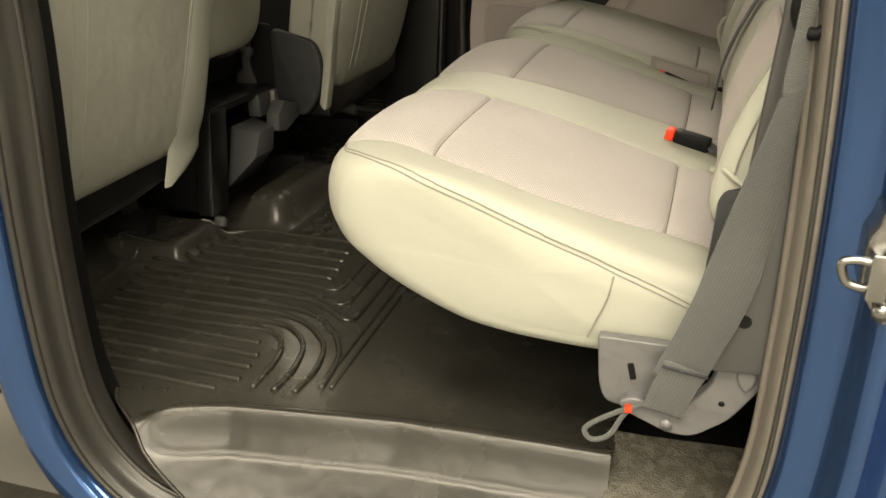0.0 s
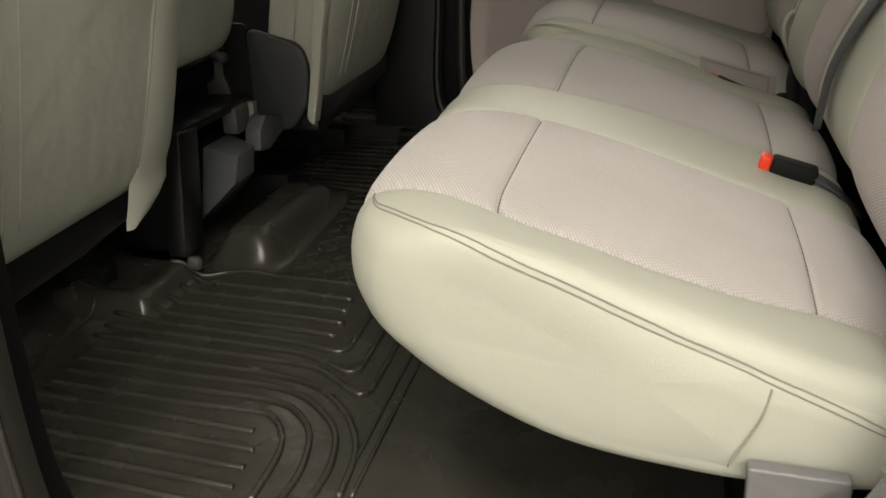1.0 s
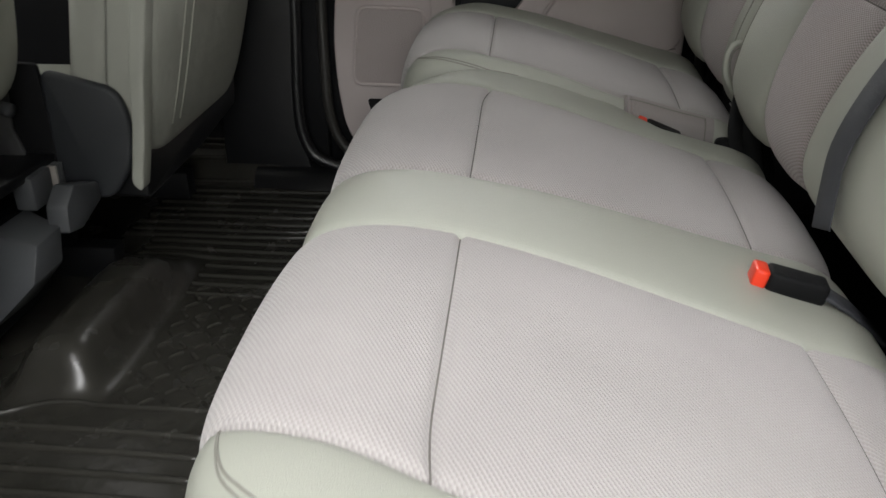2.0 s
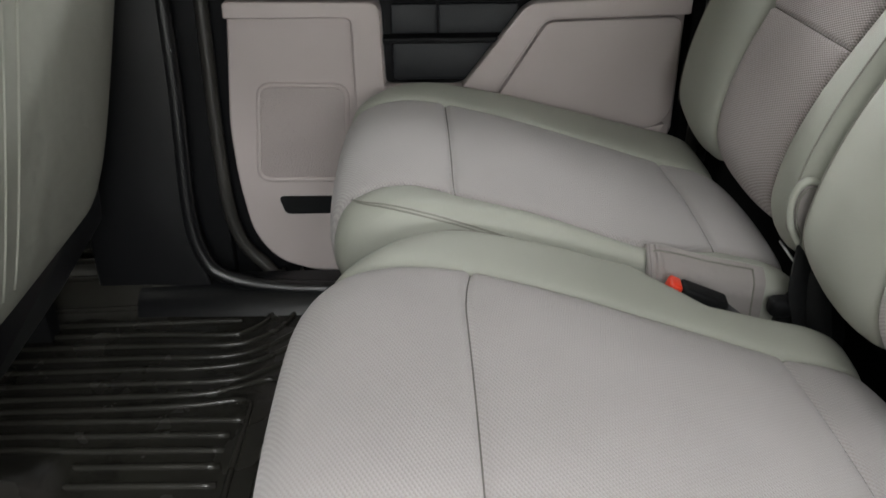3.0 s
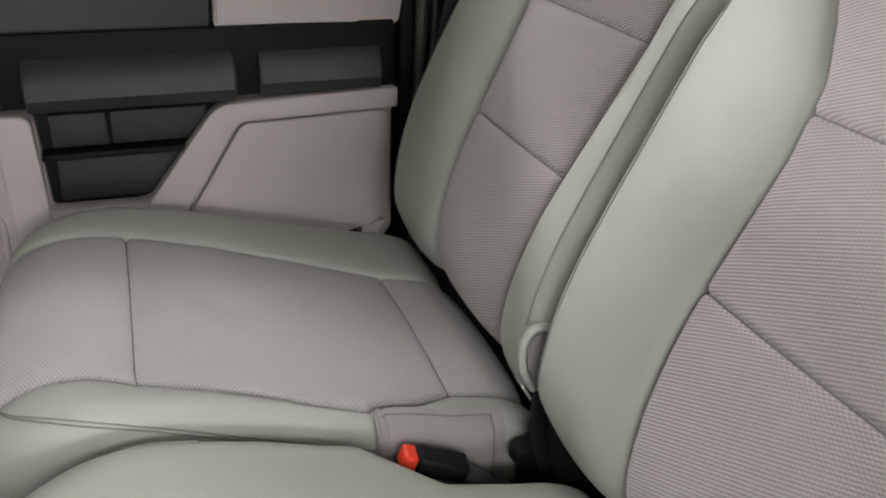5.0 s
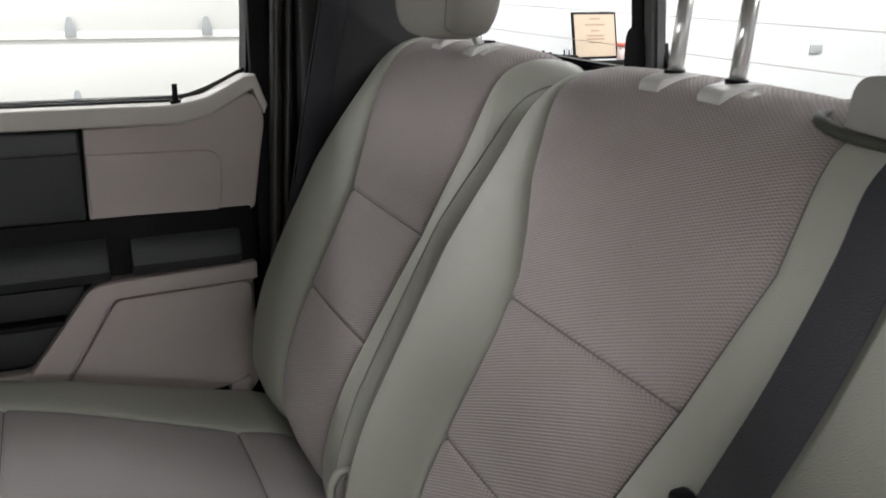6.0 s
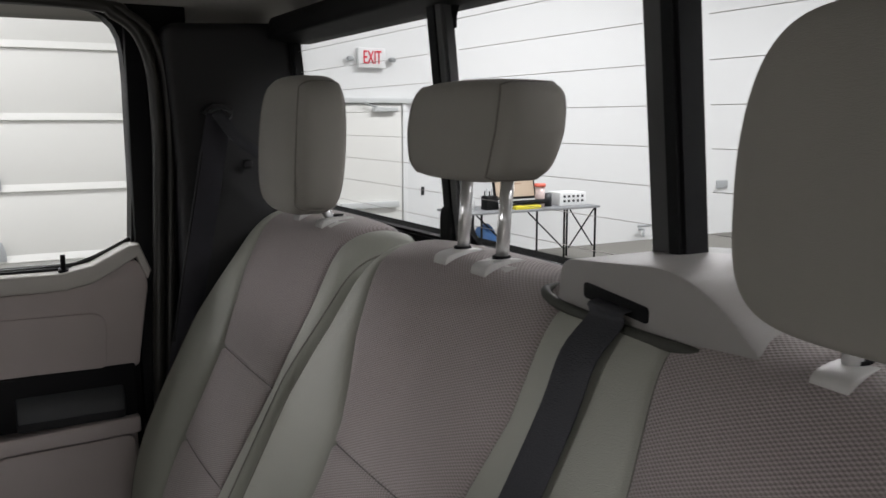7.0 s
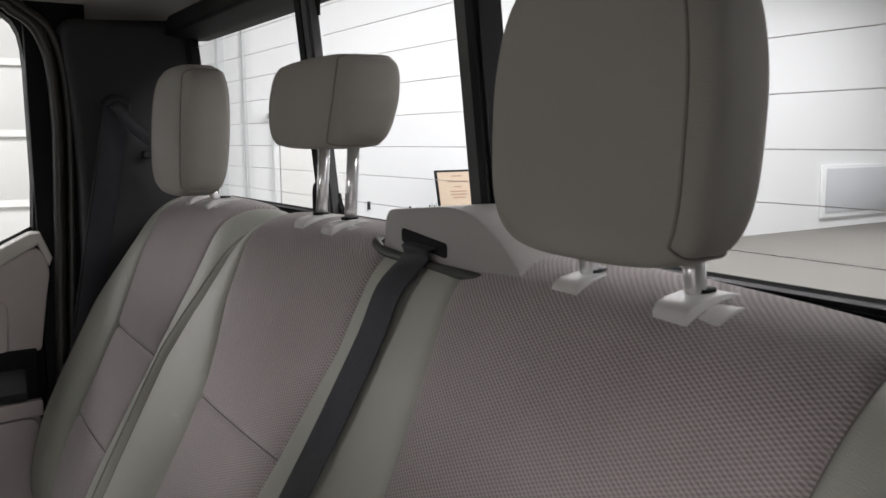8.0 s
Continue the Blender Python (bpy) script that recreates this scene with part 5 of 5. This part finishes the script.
# near rear quarter wall closing the cab beside the bench
tagged(box("wall_quarter", (0.56, -0.066, -0.1), (0.9, -0.04, 1.29), BLACK_PLASTIC, None, 0.0), "black inner quarter wall of the cab", "wall", kind="structure")
tagged(box("wall_far_front", (-1.7, 1.56, -0.1), (-0.43, 1.62, 0.8), BLACK_PLASTIC, None, 0.0), "dark lower side of the front cab", "wall", kind="structure")
tagged(box("wall_near_front", (-1.7, -0.20, -0.15), (-0.66, -0.10, 0.8), BLACK_PLASTIC, None, 0.0), "dark lower side of the front cab", "wall", kind="structure")
tagged(box("wall_dash", (-1.75, -0.2, -0.15), (-1.45, 1.62, 0.75), BLACK_PLASTIC, None, 0.05), "black dashboard across the front cab", "dashboard", kind="structure")

# out of view; added to keep front window light off the rear seats
tagged(box("pillar_front_near", (-0.62, -0.12, 0.2), (-0.460, -0.055, 1.26), BLACK_PLASTIC, None, 0.01), "black pillar between the near doors", "pillar", kind="structure")

# ---- front seats ----


def front_back(name, x, y0, y1, z0, z1, label, seam_in, drape=(), round_corner=False):
    ob = thing(name, label, "front seat", "front seats", (x - 0.08, (y0 + y1) / 2, z0))
    yc, w, h = (y0 + y1) / 2, y1 - y0, z1 - z0

    def shape(a, b, c):
        belly = 0.22 * (1 - b * b) * (1 - c * c)
        lift = 0.24 * max(0.0, (b - 0.5) / 0.5) ** 2 * max(0.0, -c) if round_corner else 0.0
        return (a + 1.0 * c + (belly if a > 0 else 0) + (-0.10 * abs(b) ** 6 if a > 0 else 0), b * (1.0 + 0.06 * min(0.3, c)), c + lift)

    superbox("back_cover", (x + 0.005, yc, (z0 + z1) / 2), (0.15, w, h), 9, VINYL_SHADE, ob, 44, shape)

    def rear_pt(yv, zv, out=0.0):
        c = (zv - (z0 + z1) / 2) / (h / 2)
        b = (yv - yc) / (w / 2)
        q = (1 + abs(b) ** 7 + abs(c) ** 7) ** (1 / 7)
        u = shape(1 / q, b, c)
        return (x + 0.005 + u[0] * 0.075 + out, yv, zv)

    for ys in seam_in:
        tube("seam", [rear_pt(ys + 0.02 * ((zv - z0) / h), zv, 0.001) for zv in np.linspace(z0 + 0.05, z1 - 0.1, 24)], 0.0013, VINYL_SHADE, ob, 6)
    prism("lower_trim", rounded([(y0 + 0.015, z0 - 0.055), (y0 + 0.02, z0 + 0.02), (yc, z0 + 0.012), (y1 - 0.06, z0 + 0.035), (y1 - 0.075, z0 - 0.03), (yc, z0 - 0.05)], 0.012), x - 0.070, x - 0.008, "x", GLOSS_BLACK, ob, 0.008, "glossy black plastic lower edge", 3)
    superbox("seat_base", (x - 0.33, yc, z0 - 0.015), (0.50, w * 0.92, 0.12), 5, VINYL, ob, 12)
    for s in (-1, 1):
        box("seat_rail", (x - 0.55, yc + s * w * 0.33 - 0.02, -0.03), (x - 0.12, yc + s * w * 0.33 + 0.02, 0.06), BLACK_PLASTIC, ob, 0.004)
        box("riser", (x - 0.50, yc + s * w * 0.33 - 0.015, 0.055), (x - 0.2, yc + s * w * 0.33 + 0.015, z0 - 0.06), BLACK_PLASTIC, ob, 0.004)
    if drape:
        zs_ = [a for a, _, _ in drape]

        def fold(u, v):
            zv = zs_[0] + (zs_[-1] - zs_[0]) * u
            lo, hi = np.interp(zv, zs_, [b for _, b, _ in drape]), np.interp(zv, zs_, [c for _, _, c in drape])
            yv = lo + (hi - lo) * v
            px_ = rear_pt(yc + 0.8 * (yv - yc), max(zv, z0 + 0.02))[0]
            return (px_ - 0.002 + 0.009 * math.sin(math.pi * min(1, v * 1.25)) ** 0.7 * (1 - 0.4 * v) - 0.05 * max(0, v - 0.8), yv, zv)

        grid_mesh("edge_roll", fold, np.linspace(0, 1, 60), np.linspace(0, 1, 20), VINYL, ob, "pale vinyl cover edge")
        tube("seam", [Vector(fold(u, 0.03)) + Vector((0.001, 0, 0)) for u in np.linspace(0.12, 1, 30)], 0.0014, STITCH, ob, 6)
    return ob


front_back("front_driver_seat", -0.55, 0.02, 0.594, 0.228, 1.0, "pale vinyl front seat back with dark lower trim", (0.135, 0.165), [(0.180, 0.398, 0.432), (0.195, 0.402, 0.50), (0.215, 0.412, 0.545), (0.277, 0.436, 0.563), (0.40, 0.448, 0.566), (0.50, 0.455, 0.568), (0.80, 0.495, 0.580), (0.97, 0.51, 0.59)])
pass_seat = front_back("front_passenger_seat", -0.43, 0.925, 1.480, 0.24, 1.0, "pale vinyl front seat back with grey side shield", (1.02, 1.05), round_corner=True)
prism("side_shield", rounded([(-0.575, 0.20), (-0.49, 0.190), (-0.45, 0.25), (-0.440, 0.32), (-0.455, 0.375), (-0.575, 0.405)], 0.025), 0.918, 0.936, "y", DARK_PLASTIC, pass_seat, 0.008, "grey plastic seat side shield", 3)
# added black sheet: covers the seat base, stands for the unlit void
prism("shield_back", rounded([(-0.86, 0.185), (-0.572, 0.188), (-0.570, 0.30), (-0.575, 0.412), (-0.86, 0.42)], 0.01), 0.9185, 0.930, "y", BLACK_PLASTIC, pass_seat, 0.004, "black plastic")
prism("edge_roll", rounded([(-0.452, 0.222), (-0.436, 0.208), (-0.420, 0.29), (-0.404, 0.40), (-0.362, 0.62), (-0.385, 0.64), (-0.425, 0.42), (-0.437, 0.31)], 0.010), 0.912, 0.945, "y", VINYL, pass_seat, 0.012, segs=3)
centre = thing("front_centre_seat", "pale vinyl middle section of the front bench", "front seat", "front seats", (-0.6, 0.735, 0.37))
superbox("back_cover", (-0.61, 0.735, 0.66), (0.13, 0.335, 0.58), 6, VINYL_SHADE, centre, 20, lambda a, b, c: (a + 0.4 * c, b, c))
box("under_frame", (-0.80, 0.60, 0.18), (-0.66, 0.90, 0.36), BLACK_PLASTIC, centre, 0.01)
console = thing("underseat_bin", "black and grey plastic storage bin under the middle seat", "storage bin", "", (-0.6, 0.75, 0.04))
prism("side_post", rounded([(0.622, 0.272), (0.690, 0.266), (0.655, 0.04), (0.588, 0.04)], 0.006), -0.61, -0.572, "x", GLOSS_BLACK, console, 0.004)
bin_top = [(-0.603, 0.747, 0.205), (-0.516, 0.727, 0.200), (-0.519, 0.803, 0.198), (-0.599, 0.849, 0.203)]
bin_low = [(-0.603, 0.705, 0.065), (-0.516, 0.700, 0.150), (-0.519, 0.790, 0.145), (-0.599, 0.83, 0.06)]
bin_bm = bmesh.new()
bt_, bl_ = [bin_bm.verts.new(p) for p in bin_top], [bin_bm.verts.new(p) for p in bin_low]
bin_bm.faces.new(bt_)
bin_bm.faces.new(bl_[::-1])
for i in range(4):
    bin_bm.faces.new((bt_[i], bl_[i], bl_[(i + 1) % 4], bt_[(i + 1) % 4]))
bmesh.ops.bevel(bin_bm, geom=bin_bm.edges[:], offset=0.004, segments=2, profile=0.5, affect="EDGES")
bm_ob("bin_front", bin_bm, MID_PLASTIC, console, "grey plastic bin")
box("bin_tray", (-0.80, 0.62, 0.03), (-0.615, 0.90, 0.20), BLACK_PLASTIC, console, 0.01)
box("latch", (-0.60, 0.826, 0.207), (-0.565, 0.885, 0.262), MID_PLASTIC, console, 0.006)
for k in range(3):
    box("latch_ridge", (-0.598, 0.888 + 0.009 * k, 0.205), (-0.560, 0.894 + 0.009 * k, 0.258), TRIM_GREY if k == 0 else MID_PLASTIC, console, 0.002)
prism("bracket", rounded([(0.838, 0.250), (0.912, 0.226), (0.912, 0.196), (0.84, 0.176), (0.800, 0.185), (0.806, 0.226)], 0.006), -0.54, -0.505, "x", MID_PLASTIC, console, 0.005)
prism("shelf_plate", rounded([(0.630, 0.276), (0.92, 0.268), (0.92, 0.252), (0.630, 0.258)], 0.003), -0.66, -0.575, "x", GLOSS_BLACK, console, 0.003)
prism("side_panel", rounded([(-0.72, 0.24), (-0.625, 0.235), (-0.615, 0.27), (-0.628, 0.31), (-0.622, 0.38), (-0.72, 0.39)], 0.008), 0.905, 0.915, "y", QUARTER_GREY, console, 0.004, "grey plastic side panel")
tube("knob", [(-0.63, 0.885, 0.352), (-0.605, 0.880, 0.350)], 0.011, MID_PLASTIC, console, 12)
box("cross_bar", (-0.68, 0.60, 0.30), (-0.64, 0.90, 0.35), BLACK_PLASTIC, console, 0.01)
clip = thing("liner_clip", "grey plastic floor liner retaining clip", "clip", "", (-0.59, 0.61, 0.03))
superbox("clip_body", (-0.560, 0.594, 0.030), (0.028, 0.018, 0.026), 3, MID_PLASTIC, clip, 6)

# ---- garage outside ----
G = -0.80
WY = 9.9
tagged(box("ground", (-16, -16, G - 0.1), (21, WY + 0.3, G), CONCRETE, None, 0.0), "pale grey sealed concrete garage floor", "floor", kind="structure")
tagged(box("wall_garage_far", (-16, WY, G), (21, WY + 0.2, 4.3), WALL_WHITE, None, 0.0), "white painted garage wall", "wall", kind="structure")
tagged(box("wall_garage_rear", (20.8, -16, G), (21, WY, 4.3), WALL_WHITE, None, 0.0), "white painted garage wall", "wall", kind="structure")
tagged(box("wall_garage_front", (-16, -16, G), (-15.8, WY, 4.3), WALL_WHITE, None, 0.0), "white painted garage wall", "wall", kind="structure")
tagged(box("wall_garage_near", (-16, -16, G), (21, -15.8, 4.3), WALL_WHITE, None, 0.0), "white painted garage wall", "wall", kind="structure")
tagged(box("ceiling_garage", (-16, -16, 4.2), (21, WY + 0.3, 4.4), WALL_WHITE, None, 0.0), "white garage ceiling", "ceiling", kind="structure")

garage_door = thing("garage_door", "white sectional overhead garage door with hinges", "garage door", "", (0.0, WY - 0.05, G))
SEAMS = [-0.43, 0.31, 1.045, 1.78, 2.5]
low = G
for z in SEAMS + [3.2]:
    box("section", (-3.4, WY - 0.075, low + 0.006), (3.25, WY - 0.03, z), DOOR_WHITE, garage_door, 0.004)
    low = z
hinge_o = rounded([(-0.055, 0.0), (0.055, 0.0), (0.05, 0.09), (0.018, 0.20), (-0.018, 0.20), (-0.05, 0.09)], 0.012)
for z in SEAMS:
    prism("ledge", [(WY - 0.076, z + 0.0), (WY - 0.112, z + 0.012), (WY - 0.108, z + 0.03), (WY - 0.076, z + 0.085)], -3.4, 3.25, "x", DOOR_WHITE, garage_door, 0.0)
    for hx in (-2.25, -0.88, 0.48, 1.84, 3.15):
        prism("hinge", [(hx + a, z + 0.03 + b) for a, b in hinge_o], WY - 0.125, WY - 0.082, "y", GREY_PAINT, garage_door, 0.004)

exit_door = thing("exit_door", "closed white steel exit door with a closer", "door", "", (4.7, WY - 0.05, G))
box("leaf", (4.24, WY - 0.045, G + 0.02), (5.15, WY - 0.01, 1.245), DOOR_WHITE, exit_door, 0.003)
box("jamb", (5.165, WY - 0.06, G), (5.23, WY - 0.002, 1.30), WALL_WHITE, exit_door, 0.004)
box("jamb", (4.16, WY - 0.06, G), (4.225, WY - 0.002, 1.30), WALL_WHITE, exit_door, 0.004)
box("header", (4.10, WY - 0.09, 1.262), (5.33, WY - 0.002, 1.325), surface("pale_grey_paint", (0.62, 0.64, 0.64), 0.5), exit_door, 0.004)
box("closer", (4.74, WY - 0.12, 1.15), (5.07, WY - 0.045, 1.21), surface("closer_grey", (0.55, 0.57, 0.57), 0.4), exit_door, 0.01)
tube("closer_arm", [(4.78, WY - 0.11, 1.21), (4.62, WY - 0.10, 1.255)], 0.009, GREY_PAINT, exit_door, 6)
box("push_bar", (4.28, WY - 0.11, -0.06), (5.08, WY - 0.045, 0.02), surface("bar_grey", (0.60, 0.62, 0.62), 0.4), exit_door, 0.01)
tagged(box("trim_wall_post", (3.48, WY - 0.10, G), (3.56, WY - 0.002, 4.2), surface("post_grey", (0.60, 0.63, 0.63), 0.5), None, 0.004), "pale grey vertical wall channel", "trim", kind="structure")
tagged(box("trim_wall_conduit", (3.80, WY - 0.05, G), (3.84, WY - 0.002, 4.2), surface("conduit_grey", (0.62, 0.64, 0.64), 0.5), None, 0.004), "pale grey conduit on the wall", "trim", kind="structure")

sign = thing("exit_sign", "white exit sign with red letters", "exit sign", "", (4.73, WY - 0.05, 1.8))
box("plate", (4.55, WY - 0.08, 1.69), (4.92, WY - 0.01, 1.935), WALL_WHITE, sign, 0.01)
txt = bpy.data.curves.new("exit_letters", "FONT")
txt.body, txt.size, txt.align_x, txt.align_y, txt.extrude = "EXIT", 0.235, "CENTER", "CENTER", 0.004
tob = new("letters_curve", txt)
dg = bpy.context.evaluated_depsgraph_get()
tme = bpy.data.meshes.new_from_object(tob.evaluated_get(dg))
bpy.data.objects.remove(tob)
tme.materials.clear()
tme.materials.append(SIGN_RED)
letters = new("letters", tme)
letters.parent = sign
letters.matrix_parent_inverse = sign.matrix_basis.inverted()
letters.matrix_basis = pose(4.735, WY - 0.086, 1.812, 90, 0, 0) @ Matrix.Diagonal((0.52, 1.0, 1, 1))
letters["label"] = "red letters"
for sx in (4.45, 5.02):
    superbox("emergency_lamp", (sx, WY - 0.06, 1.80), (0.09, 0.08, 0.06), 3, GREY_PAINT, sign, 6)

# folding work table with its clutter, by the wall
TY, TZ = 8.95, -0.05
table = thing("folding_table", "grey folding work table with thin black legs", "table", "", (6.38, TY, G))
box("tabletop", (5.36, TY - 0.35, TZ - 0.03), (7.40, TY + 0.35, TZ), surface("table_grey", (0.26, 0.27, 0.28), 0.5), table, 0.006)
for lx in (5.50, 5.62, 6.86, 7.36):
    for ly in (TY - 0.3, TY + 0.3):
        tube("leg", [(lx, ly, TZ - 0.03), (lx, ly, G)], 0.014, BLACK_PLASTIC, table, 8)
for x0, x1 in ((5.55, 6.1), (6.3, 6.86), (6.95, 7.34), (7.34, 6.95)):
    tube("brace", [(x0, TY - 0.3, TZ - 0.04), (x1, TY - 0.28, G + 0.22)], 0.010, BLACK_PLASTIC, table, 8)
board = thing("display_board", "black framed screen showing a buff page, leaning on the table", "screen", "", (6.3, TY + 0.05, TZ))
mb_ = pose(6.32, TY + 0.02, TZ + 0.10, -12, 0, 3)
box("frame", (-0.33, -0.012, 0.0), (0.33, 0.012, 0.56), BLACK_PLASTIC, board, 0.006, m=mb_)
box("page", (-0.30, -0.0165, 0.03), (0.30, -0.011, 0.53), PAPER, board, 0.0, "buff page", m=mb_)
for k, (w, zz_) in enumerate(((0.16, 0.47), (0.30, 0.40), (0.12, 0.33), (0.26, 0.27), (0.26, 0.23), (0.2, 0.19))):
    box("text_bar", (-w / 2, -0.019, zz_), (w / 2, -0.0165, zz_ + 0.014), surface("ink_%d" % k, (0.35, 0.24, 0.17), 0.8), board, 0.0, m=mb_)
box("stand", (-0.36, -0.25, -0.10), (0.36, 0.10, -0.04), BLACK_PLASTIC, board, 0.02, m=mb_)
caddy = thing("pen_caddy", "black mesh pen caddy with pens", "pen holder", "", (5.86, TY - 0.1, TZ))
box("caddy_body", (5.78, TY - 0.16, TZ), (5.95, TY - 0.02, TZ + 0.17), BLACK_PLASTIC, caddy, 0.01)
for k in range(5):
    tube("pen", [(5.80 + 0.03 * k, TY - 0.09, TZ + 0.1), (5.79 + 0.035 * k, TY - 0.09, TZ + 0.23 + 0.03 * (k % 2))], 0.010, (BLACK_PLASTIC, GREY_PAINT)[k % 2], caddy, 6)
for k, (bx, bh) in enumerate(((5.47, 0.13), (5.56, 0.22), (5.66, 0.20))):
    bt = thing("spray_bottle", "small pale spray bottle with a dark nozzle on the table", "bottle", "table bottles", (bx, TY, TZ))
    tube("bottle_body", [(bx, TY, TZ), (bx, TY, TZ + bh * 0.62), (bx, TY, TZ + bh * 0.7)], 0.036, WALL_WHITE if k else GREY_PAINT, bt, 12)
    tube("nozzle", [(bx, TY, TZ + bh * 0.7), (bx, TY, TZ + bh)], 0.014, BLACK_PLASTIC, bt, 8)
cup = thing("drink_cup", "clear tumbler with a coral lid", "cup", "", (6.58, TY - 0.15, TZ))
tube("cup_body", [(6.58, TY - 0.15, TZ), (6.58, TY - 0.15, TZ + 0.26)], 0.062, surface("cloudy_plastic", (0.62, 0.50, 0.48), 0.3), cup, 16)
tube("lid", [(6.58, TY - 0.15, TZ + 0.262), (6.58, TY - 0.15, TZ + 0.30)], 0.075, PINK, cup, 16)
mug = thing("dark_mug", "dark mug on the table", "mug", "", (6.72, TY - 0.1, TZ))
tube("mug_body", [(6.73, TY - 0.1, TZ), (6.73, TY - 0.1, TZ + 0.17)], 0.06, DARK_PLASTIC, mug, 16)
crate = thing("white_basket", "white perforated plastic basket on the table", "basket", "", (7.08, TY, TZ))
box("basket_body", (6.88, TY - 0.18, TZ), (7.30, TY + 0.12, TZ + 0.17), WALL_WHITE, crate, 0.01)
for k in range(5):
    for j in range(2):
        box("basket_hole", (6.93 + 0.072 * k, TY - 0.184, TZ + 0.045 + 0.06 * j), (6.965 + 0.072 * k, TY - 0.176, TZ + 0.075 + 0.06 * j), DARK_PLASTIC, crate, 0.0)
pad_ = thing("yellow_notepad", "yellow notepad and papers on the table", "notepad", "", (6.3, TY - 0.2, TZ))
box("pad_body", (6.12, TY - 0.30, TZ), (6.50, TY - 0.08, TZ + 0.045), YELLOW, pad_, 0.008)
for k, (bx, bz, sx, sz, mt) in enumerate(((5.42, G + 0.16, 0.34, 0.32, TEAL), (5.62, G + 0.30, 0.22, 0.30, YELLOW), (5.80, G + 0.28, 0.26, 0.56, BLUE_PLASTIC), (5.98, G + 0.2, 0.20, 0.4, surface("plum_plastic", (0.16, 0.10, 0.14), 0.5)), (5.55, G + 0.12, 0.3, 0.22, BLUE_PLASTIC))):
    bag = thing("supply_bag", ("crumpled teal bag", "yellow bag", "tall blue jug", "dark jug", "blue bag")[k] + " under the work table", "bag", "supplies under the table", (bx, TY, G))
    superbox("bag_body", (bx, TY - 0.05 * k, bz), (sx, 0.3, sz), 3, mt, bag, 10, lambda a, b, c: (a * (1 - 0.25 * max(0, c)) + 0.08 * math.sin(5 * c + 2 * b), b, c + 0.08 * math.sin(6 * a)))
tap = thing("wall_tap", "small grey metal tap on the wall", "tap", "", (9.24, WY - 0.05, -0.66))
tube("spout", spline([(9.24, WY - 0.01, -0.62), (9.24, WY - 0.12, -0.62), (9.20, WY - 0.16, -0.66), (9.20, WY - 0.16, -0.72)], 4), 0.02, GREY_PAINT, tap, 8)
tube("handle", [(9.12, WY - 0.12, -0.56), (9.36, WY - 0.12, -0.56)], 0.022, GREY_PAINT, tap, 8)
outlet_box = thing("wall_outlet", "small dark wall outlet", "outlet", "", (5.47, WY - 0.02, 0.12))
box("outlet_plate", (5.45, WY - 0.02, 0.07), (5.49, WY, 0.18), DARK_PLASTIC, outlet_box, 0.004)
switch = thing("wall_panel", "small pale wall panel", "wall panel", "", (11.0, WY - 0.02, 0.02))
box("panel_plate", (10.86, WY - 0.03, -0.06), (11.1, WY, 0.07), GREY_PAINT, switch, 0.004)
hatch = thing("wall_window", "pale grey framed wall window", "window", "", (16.4, WY - 0.03, -0.1))
box("window_frame", (15.25, WY - 0.06, -0.60), (17.75, WY - 0.002, 0.43), WALL_WHITE, hatch, 0.01)
box("window_panel", (15.36, WY - 0.075, -0.50), (17.65, WY - 0.06, 0.36), surface("grey_panel", (0.58, 0.60, 0.62), 0.3), hatch, 0.004)
